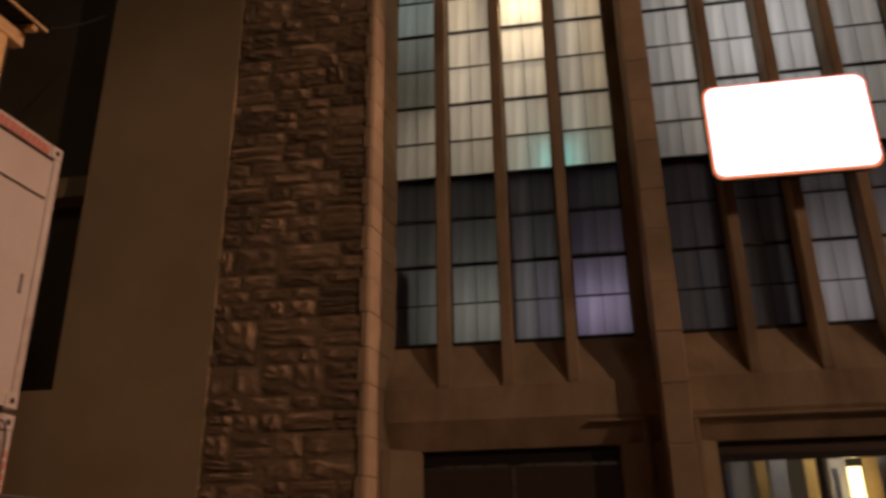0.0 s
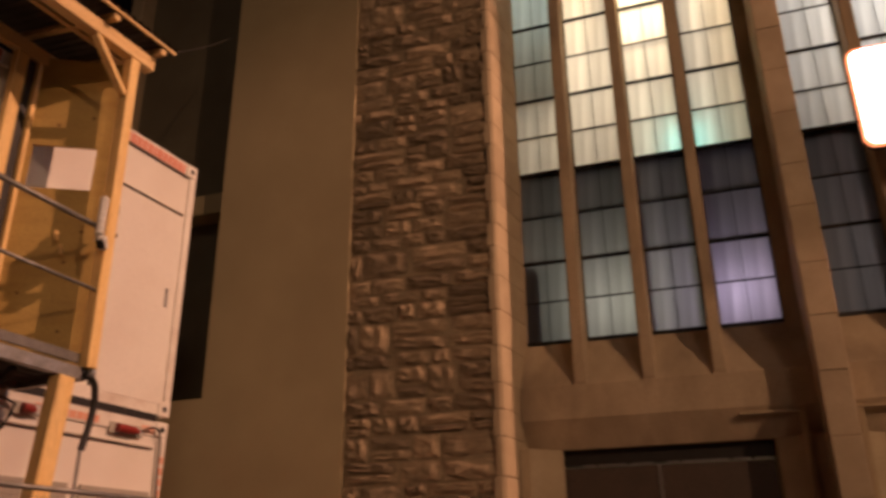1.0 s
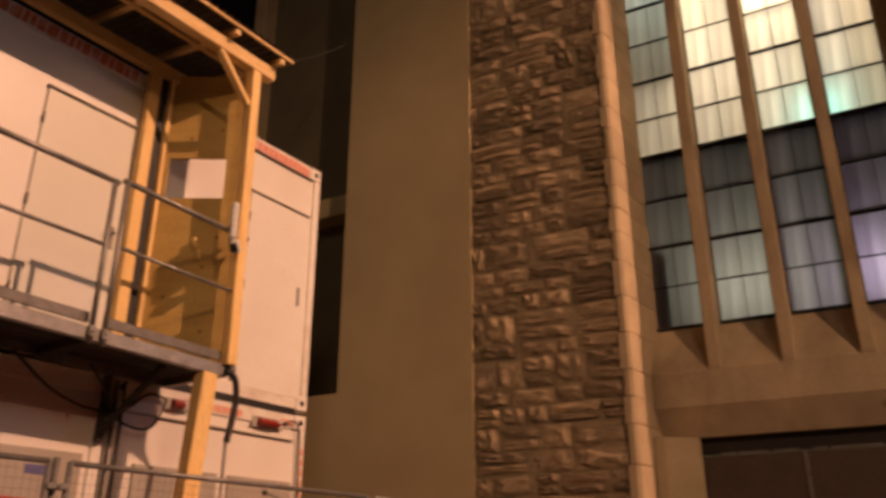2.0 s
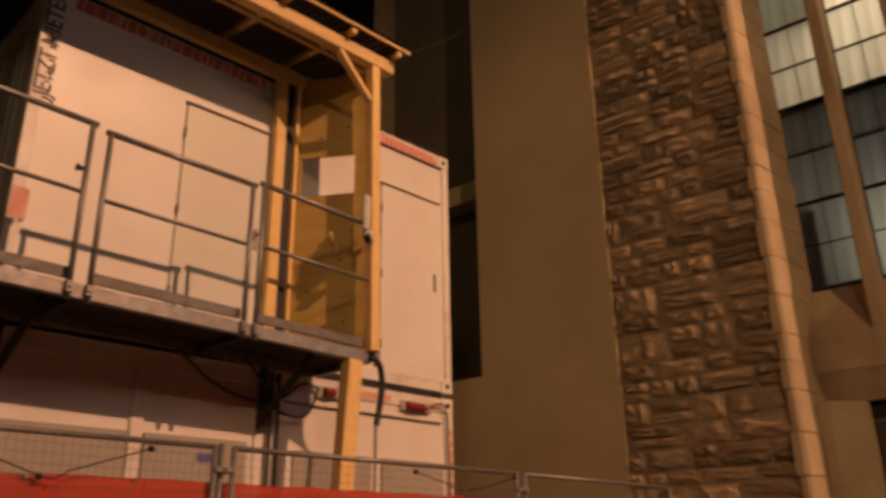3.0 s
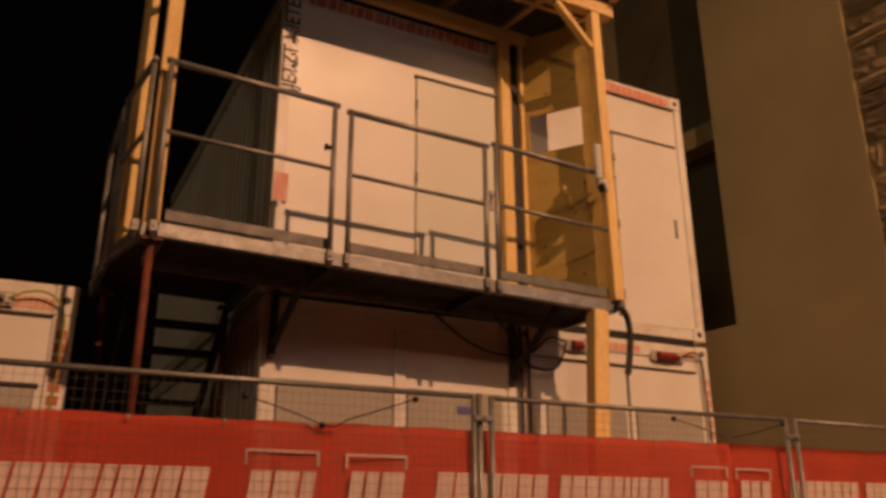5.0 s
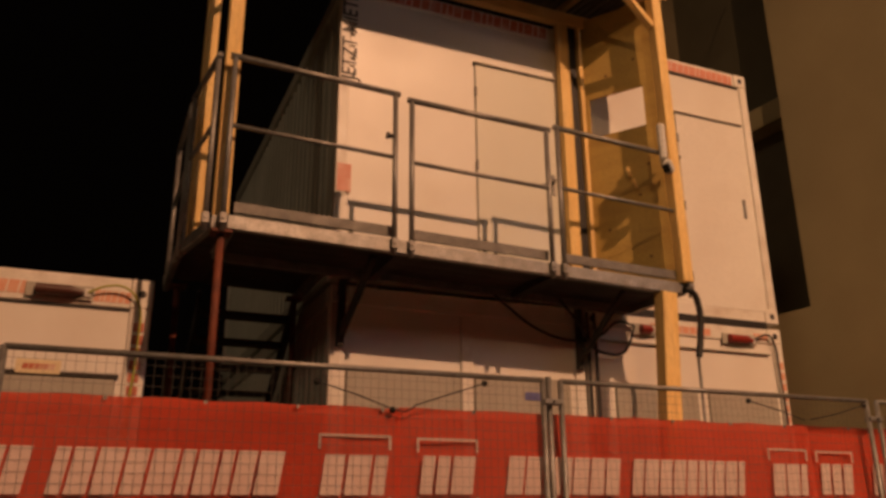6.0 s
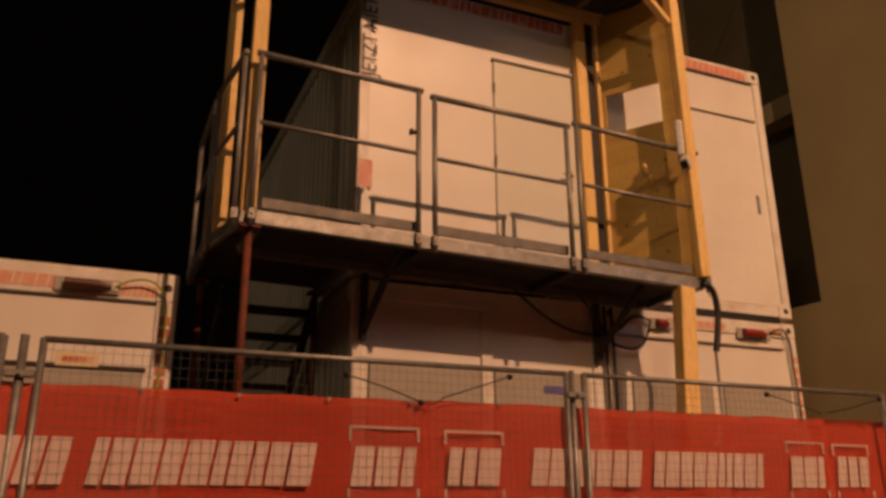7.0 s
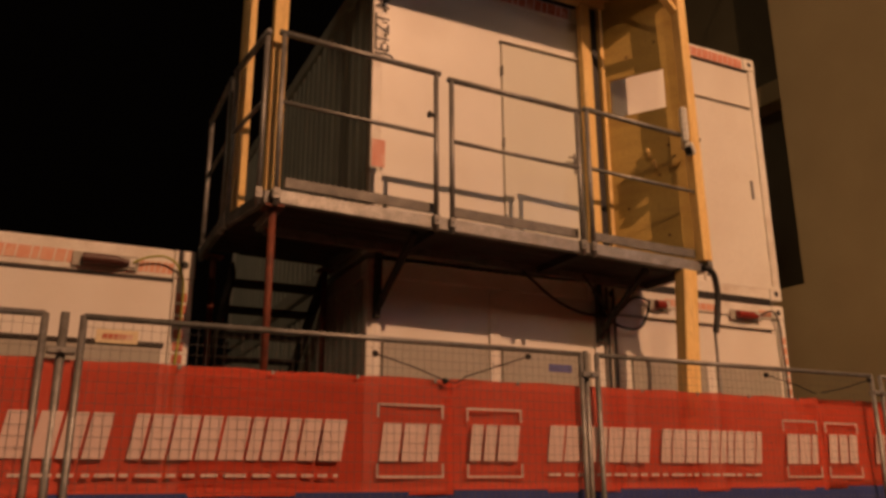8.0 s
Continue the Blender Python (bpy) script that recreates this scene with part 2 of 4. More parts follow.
def mesh_of(name, bm, material, smooth=False):
    me = bpy.data.meshes.new(name)
    bmesh.ops.recalc_face_normals(bm, faces=bm.faces)
    bm.to_mesh(me)
    bm.free()
    me.materials.append(material)
    if smooth:
        me.shade_smooth()
    return me


def part(name, bm, material, parent=None, label="", smooth=False):
    ob = new(name, mesh_of(name, bm, material, smooth))
    ob.parent = parent
    return tagged(ob, label)


def thing(name, label, category, at=None, group="", kind=""):
    ob = new(name)
    ob.empty_display_size = 0.1
    if at is not None:
        ob.matrix_basis = at
    return tagged(ob, label, category, group, kind)


def solid(name, bm, material, label, category, at=None, kind="", group="", smooth=False):
    ob = part(name, bm, material, None, "", smooth)
    if at is not None:
        ob.matrix_basis = at
    return tagged(ob, label, category, group, kind)


def tube(name, points, r, material, parent=None, label="", category="", kind=""):
    """A bent cable or hose as a mesh swept along smooth points."""
    cu = bpy.data.curves.new(name, "CURVE")
    cu.dimensions, cu.bevel_depth, cu.bevel_resolution, cu.resolution_u = "3D", r, 2, 8
    sp = cu.splines.new("BEZIER")
    sp.bezier_points.add(len(points) - 1)
    for bp, p in zip(sp.bezier_points, points):
        bp.co, bp.handle_left_type, bp.handle_right_type = p, "AUTO", "AUTO"
    tmp = bpy.data.objects.new("swept", cu)
    scene.collection.objects.link(tmp)
    me = bpy.data.meshes.new_from_object(tmp.evaluated_get(bpy.context.evaluated_depsgraph_get()))
    bpy.data.objects.remove(tmp)
    me.name = name
    me.materials.clear()
    me.materials.append(material)
    me.shade_smooth()
    ob = new(name, me)
    ob.parent = parent
    return tagged(ob, label, category, "", kind)


def lettering(name, text, size, material, m, parent=None):
    cu = bpy.data.curves.new(name, "FONT")
    cu.body, cu.size, cu.extrude, cu.offset = text, size, 0.001, 0.002
    tmp = bpy.data.objects.new("set", cu)
    scene.collection.objects.link(tmp)
    me = bpy.data.meshes.new_from_object(tmp.evaluated_get(bpy.context.evaluated_depsgraph_get()))
    bpy.data.objects.remove(tmp)
    me.name = name
    me.materials.clear()
    me.materials.append(material)
    ob = new(name, me)
    ob.parent = parent
    ob.matrix_basis = m
    return ob

# ---- ground ----
bm = bmn()
box(bm, (-400, -400, -0.3), (400, 400, 0.0))
solid("ground", bm, M_asphalt, "dark asphalt street and yard by night", "ground", kind="structure")

# ---- church front ----
D1, DW, DF = 10.62, 11.5, 11.12      # stone face, glass line, face of the fins
ZS, ZB, ZP = 4.25, 3.62, 2.87        # sill at the glass, sill edge, underside of the beam
TOP = 13.5

bm = bmn()
box(bm, (D1, 5.16, 0), (D1 + 1.3, 7.31, TOP))
box(bm, (D1, 7.31, 0), (D1 + 1.3, 10.25, 3.74))
solid("wall_plaster", bm, M_plaster, "ochre rendered church wall, stained and plain", "wall", FAC, "structure")
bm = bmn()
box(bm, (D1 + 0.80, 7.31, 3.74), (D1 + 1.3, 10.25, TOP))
solid("wall_niche", bm, M_niche, "rendered back of a tall wall recess, darkened for its shade", "wall", FAC, "structure")
bm = bmn()
box(bm, (D1 + 0.42, 7.33, 6.78), (D1 + 0.79, 10.2, 7.12), 0.01)
solid("trim_transom", bm, M_plaster, "rendered cross band in the tall recess", "trim", FAC, "structure")
bm = bmn()
box(bm, (D1 + 0.45, 9.78, 3.75), (D1 + 0.79, 10.05, TOP), 0.01)
solid("trim_pilaster", bm, M_ashlar, "pale upright strip at the building's corner", "trim", FAC, "structure")

# rubble pier: backing wall, then its stones
wall_stone = thing("wall_stone", "rough rubble masonry pier of brown stone", "wall", FAC, kind="structure")
bm = bmn()
f = [bm.verts.new(p) for p in ((D1 + 0.05, 3.12, 0), (D1 + 0.05, 5.155, 0), (DW + 0.3, 5.155, 0), (DW + 0.3, 2.93, 0), (DW, 2.93, 0))]
g = [bm.verts.new((v.co.x, v.co.y, TOP)) for v in f]
bm.faces.new(f)
bm.faces.new(g[::-1])
for i in range(5):
    bm.faces.new((f[i], f[(i + 1) % 5], g[(i + 1) % 5], g[i]))
part("mortar_backing", bm, M_mortar, wall_stone)

# rooms behind the glass, so that lamps light real walls
bm = bmn()
box(bm, (16.0, -8, 0), (16.2, 3.2, TOP))
box(bm, (DW + 0.35, 3.0, 0), (16.0, 3.2, TOP))
box(bm, (DW + 0.2, -8.2, 0), (16.0, -8.0, TOP))
solid("wall_hall", bm, M_inside, "pale plastered walls of the hall inside", "wall", FAC, "structure")
bm = bmn()
box(bm, (DW + 0.035, -8, 6.60), (16, 3.0, 6.765))
solid("floor_gallery", bm, M_dark, "dark gallery floor slab inside", "floor", FAC, "structure")
bm = bmn()
box(bm, (DW + 0.14, -8, 3.95), (16, 3.0, 4.12))
solid("floor_landing", bm, M_dark, "dark landing slab above the doors", "floor", FAC, "structure")
bm = bmn()
box(bm, (DW - 0.2, -8.2, TOP), (16.2, 3.2, TOP + 0.3))
solid("ceiling_hall", bm, M_inside, "pale hall ceiling", "ceiling", FAC, "structure")

# two unseen blockers added to dim bays; the third is a dark upright
bm = bmn()
box(bm, (DW + 0.06, 2.20, 7.98), (13.0, 2.24, TOP))
box(bm, (DW + 0.47, -2.68, 4.13), (DW + 0.5, -2.34, 6.59))
box(bm, (DW + 0.06, 2.66, 4.13), (DW + 0.25, 2.94, 5.25))
solid("wall_screen", bm, M_dark, "unseen blockers that dim two church bays, and a dark upright behind the glass", "wall", FAC, "structure")

# sills, beams and portals
def prism(bm, profile, u0, u1):
    a = [bm.verts.new((d, u0, z)) for d, z in profile]
    b = [bm.verts.new((d, u1, z)) for d, z in profile]
    n = len(a)
    bm.faces.new(a)
    bm.faces.new(b[::-1])
    for i in range(n):
        bm.faces.new((a[i], b[i], b[(i + 1) % n], a[(i + 1) % n]))
    return bm


BEAM = [(DW + 0.12, ZS), (DW - 0.02, ZS), (DF + 0.02, ZB + 0.02), (DF, ZB), (DF, ZP + 0.34), (DF + 0.20, ZP), (DW + 0.12, ZP)]
for name, u0, u1 in (("trim_beam_1", -0.46, 2.96), ("trim_beam_2", -4.3, -0.70)):
    solid(name, prism(bmn(), BEAM, u0, u1), M_concrete, "weathered concrete lintel with a sloping sill", "lintel", FAC, "structure")
# portal jambs: chamfered blocks
for name, pts in (("trim_jamb_1", ((DF - 0.10, 2.98), (DF - 0.10, 2.86), (DF + 0.20, 2.52), (DW + 0.1, 2.52), (DW + 0.1, 2.98))),
                  ("trim_jamb_2", ((DF + 0.02, -0.46), (DF + 0.02, -0.21), (DF + 0.20, 0.06), (DW + 0.1, 0.10), (DW + 0.1, -0.46))),
                  ("trim_jamb_3", ((DF + 0.02, -0.70), (DF + 0.02, -0.80), (DF + 0.20, -1.06), (DW + 0.1, -1.06), (DW + 0.1, -0.70)))):
    bm = bmn()
    lo = [bm.verts.new((d, u, 0)) for d, u in pts]
    hi = [bm.verts.new((d, u, ZP - 0.002)) for d, u in pts]
    bm.faces.new(lo)
    bm.faces.new(hi[::-1])
    for i in range(len(lo)):
        j = (i + 1) % len(lo)
        bm.faces.new((lo[i], lo[j], hi[j], hi[i]))
    solid(name, bm, M_ashlar, "chamfered stone jamb of the church doorway", "jamb", FAC, "structure")

# slim raised moulding round each doorway
for name, boxes in (("trim_moulding_1", (((DF - 0.02, -0.275, 0), (DF + 0.06, -0.212, 3.112)), ((DF - 0.02, -0.275, 3.114), (DF + 0.06, 0.42, 3.15)))),
                    ("trim_moulding_2", (((DF - 0.02, -0.86, 0), (DF + 0.06, -0.80, 3.112)), ((DF - 0.02, -4.14, 3.114), (DF + 0.06, -0.80, 3.15))))):
    bm = bmn()
    for lo_, hi_ in boxes:
        box(bm, lo_, hi_, 0.008)
    solid(name, bm, M_ashlar, "slim worn stone moulding round the church doorway", "moulding", FAC, "structure")

# concrete fins and the big pier
def fin(u, w, d0, label, name, z0):
    bm = bmn()
    prof = [(d0 + 0.05, z0), (d0, z0 + 0.16), (d0, TOP), (DW + 0.1, TOP), (DW + 0.1, z0)]
    a = [bm.verts.new((d, u - w / 2, z)) for d, z in prof]
    b = [bm.verts.new((d, u + w / 2, z)) for d, z in prof]
    bm.faces.new(a)
    bm.faces.new(b[::-1])
    for i in range(5):
        bm.faces.new((a[i], b[i], b[(i + 1) % 5], a[(i + 1) % 5]))
    bmesh.ops.bevel(bm, geom=[e for e in bm.edges if abs(e.verts[0].co.z - e.verts[1].co.z) > 2], offset=0.012, segments=1, affect="EDGES")
    return solid(name, bm, M_concrete, label, "fin", FAC, "structure", "concrete fins of the church window")


for u in (2.205, 1.38, 0.563, -1.60, -2.43, -3.26):
    fin(u, 0.15, DF - 0.01, "slender upright concrete fin between window bays", "trim_fin", 3.50)
pier = thing("wall_pier", "tall stone pier of stacked ashlar blocks", "pier", FAC, kind="structure")
bm = bmn()
box(bm, (D1 + 0.10, -0.72, 0), (DW + 0.3, -0.44, TOP))
part("pier_core", bm, M_mortar, pier)
bm = bmn()
box(bm, (DW - 0.06, -0.45, ZS - 0.4), (DW + 0.25, -0.25, TOP))
box(bm, (DW - 0.06, -0.83, ZS - 0.4), (DW + 0.25, -0.71, TOP))
part("window_reveal", bm, M_concrete, pier)
pier2 = solid("wall_pier_far", box(bmn(), (D1 + 0.1, -4.75, 0), (DW + 0.3, -4.15, TOP), 0.02), M_concrete, "concrete end pier of the church window", "pier", FAC, "structure")

# window bays
ROWS_Z = (4.28, 4.84, 5.40, 6.08, 6.77, 7.36, 7.98, 8.63, 9.28, 9.93, 10.58, 11.23, 11.88, 12.53, 13.18)
me_pane = {}


def pane_mesh(w, h):
    key = (round(w, 3), round(h, 3))
    if key not in me_pane:
        me_pane[key] = mesh_of("pane", box(bmn(), (-0.004, -w / 2, -h / 2), (0.004, w / 2, h / 2)), M_glass)
    return me_pane[key]


BAYS = ((2.28, 2.94), (1.455, 2.13), (0.638, 1.305), (-0.25, 0.488), (-1.525, -0.83), (-2.355, -1.675), (-3.185, -2.505), (-4.14, -3.335))
for n, (u0, u1) in enumerate(BAYS):
    win = thing(f"window_{n + 1}", "tall obscured-glass church window with dark glazing bars, lit from inside", "window", FAC, "church window bays", "structure")
    bm = bmn()
    for k, z in enumerate(ROWS_Z):
        thick = 0.019 if k % 2 == 0 else 0.0055
        box(bm, (DW - 0.03, u0, z - thick), (DW + 0.03, u1, z + thick))
    for u in (u0 + 0.008, u1 - 0.008):
        box(bm, (DW - 0.028, u - 0.008, ZS), (DW + 0.028, u + 0.008, TOP))
    um = (u0 + u1) / 2
    box(bm, (DW - 0.006, um - 0.0035, ZS), (DW + 0.006, um + 0.0035, TOP))
    part("window_frame", bm, M_bar, win)
    w = (u1 - u0) / 2
    for z0, z1 in zip(ROWS_Z, ROWS_Z[1:]):
        for s in (-1, 1):
            ob = new("pane", pane_mesh(w, z1 - z0))
            ob.parent = win
            ob.location = (DW, um + s * w / 2, (z0 + z1) / 2)

# left doorway: closed leaves
door = thing("door_1", "closed dark double church door with a pale middle strip", "door", FAC, kind="structure")
for u0, u1 in ((0.11, 1.375), (1.405, 2.51)):
    bm = box(bmn(), (DW - 0.09, u0, 0.02), (DW - 0.03, u1, 2.65), 0.004)
    part("door_leaf", bm, M_doorleaf, door)
part("middle_strip", box(bmn(), (DW - 0.105, 1.372, 0.02), (DW - 0.03, 1.408, 2.65), 0.003), M_alu, door, "pale metal middle strip")
bm = bmn()
for u0, u1 in ((0.13, 0.55), (0.6, 1.3), (1.45, 1.72), (1.78, 2.3)):
    box(bm, (DW - 0.11, u0, 2.665), (DW - 0.06, u1, 2.685))
part("head_strip", bm, M_alu, door, "thin bright metal strip along the head")
part("door_head", box(bmn(), (DW - 0.08, 0.1, 2.69), (DW + 0.05, 2.52, ZP + 0.02)), M_bar, door)
# right doorway: glazed, lit foyer
door = thing("door_2", "glazed church doorway with a brightly lit foyer behind", "door", FAC, kind="structure")
bm = bmn()
box(bm, (DW - 0.08, -4.2, 2.64), (DW, -1.06, 2.72))
for u in (-1.09, -2.2, -3.3, -4.18):
    box(bm, (DW - 0.08, u - 0.03, 0.0), (DW, u + 0.03, 2.64))
part("door_frame", bm, M_bar, door)
part("door_head", box(bmn(), (DW - 0.075, -4.2, 2.722), (DW + 0.1, -1.06, ZP + 0.02)), M_doorleaf, door)
for u0, u1 in ((-2.17, -1.12), (-3.27, -2.23), (-4.15, -3.33)):
    ob = part("pane", box(bmn(), (DW - 0.045, u0, 0.05), (DW - 0.035, u1, 2.64)), M_clear, door)
    ob.visible_shadow = False
bm = bmn()
for i, u in enumerate((-1.5, -2.05, -2.75, -3.4)):
    box(bm, (12.7 + 0.2 * (i % 2), u - 0.11, 0.6), (12.74 + 0.2 * (i % 2), u + 0.11, 2.9), 0.003)
solid("foyer_banner", bm, M_foyer, "grey cloth hangings in the lit foyer", "hanging", FAC, "structure")
bm = bmn()
for u, w in ((-1.78, 0.07), (-2.42, 0.10), (-3.15, 0.09)):
    box(bm, (12.66, u - w, 0.6), (12.69, u + w, 2.9), 0.003)
solid("foyer_curtain", bm, M_curtain, "warm cream curtains in the lit foyer", "curtain", FAC, "structure")
bm = bmn()
for u, w in ((-1.26, 0.07), (-2.6, 0.035)):
    box(bm, (12.3, u - w, 0.6), (12.33, u + w, 2.62), 0.003)
solid("foyer_panel", bm, M_bluecloth, "pale blue upright panels in the lit foyer", "panel", FAC, "structure")
tubes = solid("foyer_light_tube", box(bmn(), (12.35, -2.93, 1.6), (12.40, -2.77, 2.63), 0.01), M_strip, "glowing warm upright light tube in the foyer", "lamp", FAC)
bm = box(bmn(), (DW + 0.14, -4.4, 0.0), (16, 3.0, 0.02))
solid("floor_foyer", bm, M_inside, "pale foyer floor", "floor", FAC, "structure")

# light box on the fins
sign = thing("illuminated_sign", "blank white glowing light box with rounded corners on the church fins", "sign", FAC)


def rounded(bm, d0, d1, u0, u1, z0, z1, r):
    pts = []
    for cu, cz, a0 in ((u1 - r, z1 - r, 0), (u0 + r, z1 - r, 90), (u0 + r, z0 + r, 180), (u1 - r, z0 + r, 270)):
        for k in range(6):
            a = radians(a0 + 18 * k)
            pts.append((cu + r * math.cos(a), cz + r * math.sin(a)))
    a = [bm.verts.new((d0, u, z)) for u, z in pts]
    b = [bm.verts.new((d1, u, z)) for u, z in pts]
    bm.faces.new(a)
    bm.faces.new(b[::-1])
    for i in range(len(a)):
        j = (i + 1) % len(a)
        bm.faces.new((a[i], a[j], b[j], b[i]))
    return bm


part("sign_rim", rounded(bmn(), 10.58, 10.61, -3.345, -1.345, 5.955, 7.285, 0.13), M_signbox, sign, "glowing orange sign rim")
part("sign_box", rounded(bmn(), 10.612, 10.74, -3.325, -1.365, 5.975, 7.265, 0.13), M_bar, sign, "dark sign casing")
part("sign_face", rounded(bmn(), 10.56, 10.578, -3.305, -1.385, 5.995, 7.245, 0.12), M_sign, sign, "glowing white face")
for u in (-1.60, -2.43, -3.15):
    part("bracket", box(bmn(), (10.74, u - 0.03, 6.5), (DF - 0.008, u + 0.03, 6.9), 0.004), M_bar, sign)

# ---- containers ----
def ribbed(bm, x, y0, y1, z0, z1, face, pitch=0.20, depth=0.022):
    """Trapezoid-profile side cladding in the plane x, ribs facing along face (+1 or -1)."""
    n = int((y1 - y0) / pitch)
    line = []
    for i in range(n):
        y = y0 + i * pitch
        line += [(0, y), (0, y + pitch * 0.74), (depth, y + pitch * 0.80), (depth, y + pitch * 0.94)]
    line.append((0, y1))
    lo = [bm.verts.new((x + face * d, y, z0)) for d, y in line]
    hi = [bm.verts.new((x + face * d, y, z1)) for d, y in line]
    for i in range(len(lo) - 1):
        bm.faces.new((lo[i], lo[i + 1], hi[i + 1], hi[i]))
    return bm


def letters(bm, x0, x1, y, z0, z1, n, lean=0.12):
    """A row of plain slanted blocks in place of lettering."""
    r = random.Random(int(1000 * (x1 - x0)) + n)
    cuts = [0.0]
    for i in range(n):
        cuts.append(cuts[-1] + r.choice((0.7, 1.0, 1.0, 1.15, 1.25)))
    step = (x1 - x0) / cuts[-1]
    for i in range(n):
        a, b = x0 + cuts[i] * step + step * 0.04, x0 + cuts[i + 1] * step - step * 0.10
        k = (z1 - z0) * lean
        v = [bm.verts.new(p) for p in ((a, y, z0), (b, y, z0), (b + k, y, z1), (a + k, y, z1),
                                       (a, y + 0.003, z0), (b, y + 0.003, z0), (b + k, y + 0.003, z1), (a + k, y + 0.003, z1))]
        for q in ((0, 1, 2, 3), (7, 6, 5, 4), (0, 4, 5, 1), (1, 5, 6, 2), (2, 6, 7, 3), (3, 7, 4, 0)):
            bm.faces.new([v[j] for j in q])
    return bm


def container(label, x0, x1, y0, z0, z1, length=6.05, top=0.16, bottom=0.14, post=0.10):
    """A steel-framed site cabin; its front stands in the plane y0."""
    c = thing("site_container", label, "container", Matrix.Translation(((x0 + x1) / 2, y0, z0)), "stacked site cabins")
    o = Vector(((x0 + x1) / 2, y0, z0))

    def b(name, lo, hi, material, bevel=0.008, lab=""):
        return part(name, box(bmn(), Vector(lo) - o, Vector(hi) - o, bevel), material, c, lab)

    y1 = y0 + length
    for xa in (x0, x1 - post):
        for ya in (y0, y1 - post):
            b("corner_post", (xa, ya, z0 + bottom), (xa + post, ya + post, z1 - top), M_frame)
    for ya in (y0 + 0.006, y1 - 0.12):
        b("top_rail", (x0 + 0.17, ya, z1 - top), (x1 - 0.17, ya + 0.11, z1), M_frame)
        b("bottom_rail", (x0 + 0.17, ya, z0), (x1 - 0.17, ya + 0.11, z0 + bottom), M_frame)
    for xa in (x0, x1 - 0.12):
        b("side_rail", (xa, y0 + 0.17, z1 - top), (xa + 0.12, y1 - 0.17, z1), M_side)
        b("side_sill", (xa, y0 + 0.17, z0), (xa + 0.12, y1 - 0.17, z0 + bottom), M_side)
    for xa in (x0 - 0.003, x1 - 0.167):
        for za in (z0, z1 - top):
            cast = b("corner_casting", (xa, y0 - 0.004, za), (xa + 0.17, y0 + 0.17, za + top), M_frame, 0.01)
            bm = rod(bmn(), Vector((xa + 0.085, y0 - 0.006, za + top / 2)) - o, Vector((xa + 0.085, y0 + 0.02, za + top / 2)) - o, 0.032, 12)
            part("casting_hole", bm, M_gap, cast)
    b("front_wall", (x0 + post, y0 + 0.025, z0 + bottom), (x1 - post, y0 + 0.08, z1 - top), M_white, 0.002)
    b("roof", (x0 + 0.12, y0 + 0.11, z1 - 0.06), (x1 - 0.12, y1 - 0.11, z1 - 0.01), M_side, 0.004)
    b("back_wall", (x0 + post, y1 - 0.09, z0 + bottom), (x1 - post, y1 - 0.04, z1 - top), M_side, 0.002)
    for xa, face in ((x0 + 0.045, -1), (x1 - 0.045, 1)):
        bm = ribbed(bmn(), xa - o.x, y0 + post - o.y, y1 - post - o.y, bottom, z1 - top - z0, face)
        sidewall = part("side_wall", bm, M_side, c, "dark ribbed side cladding")
    return c, o


def cdoor(c, o, x0, x1, y, z0, z1, handle_x, material=M_doorpanel, hz=1.0, lever=True):
    """A flush steel cabin door with a dark gap round it, hinges and a lever handle."""
    d = part("door", box(bmn(), Vector((x0, y - 0.022, z0)) - o, Vector((x1, y + 0.015, z1)) - o, 0.006), material, c, "pale flush steel door")
    bm = bmn()
    box(bm, Vector((x0 - 0.012, y - 0.008, z1 + 0.001)) - o, Vector((x1 + 0.012, y + 0.02, z1 + 0.016)) - o)
    part("door_gap", bm, M_gap, d)
    for xg in (x0 - 0.0045, x1 + 0.0045):
        part("door_seal", box(bmn(), Vector((xg - 0.0035, y - 0.003, z0)) - o, Vector((xg + 0.0035, y + 0.02, z1)) - o), M_beige, d)
    part("drip_cap", box(bmn(), Vector((x0 - 0.02, y - 0.045, z1 + 0.018)) - o, Vector((x1 + 0.02, y - 0.002, z1 + 0.034)) - o, 0.004), M_frame, d)
    bm = bmn()
    h = Vector((handle_x, y - 0.03, z0 + hz)) - o
    box(bm, h + Vector((-0.02, -0.004, -0.11)), h + Vector((0.02, 0.008, 0.11)), 0.004)
    if lever:
        rod(bm, h + Vector((0, 0, 0.04)), h + Vector((0, -0.05, 0.04)), 0.01)
        rod(bm, h + Vector((0, -0.05, 0.04)), h + Vector((-0.11 if handle_x > (x0 + x1) / 2 else 0.11, -0.05, 0.04)), 0.009)
    part("door_handle", bm, M_galv, d, "dark metal lever handle")
    hx = x0 if handle_x > (x0 + x1) / 2 else x1
    for hz2 in (0.3, (z1 - z0) / 2, z1 - z0 - 0.3):
        part("hinge", rod(bmn(), Vector((hx, y - 0.026, z0 + hz2 - 0.05)) - o, Vector((hx, y - 0.026, z0 + hz2 + 0.05)) - o, 0.010, 8), M_galv, d)
    return d


def label_bars(c, o, x0, x1, y, z0, z1, n, material, name="lettering_bar", lean=0.12):
    bm = letters(bmn(), x0, x1, y, z0, z1, n, lean)
    bmesh.ops.translate(bm, verts=bm.verts, vec=-o)
    return part(name, bm, material, c, "faded red row of lettering blocks")


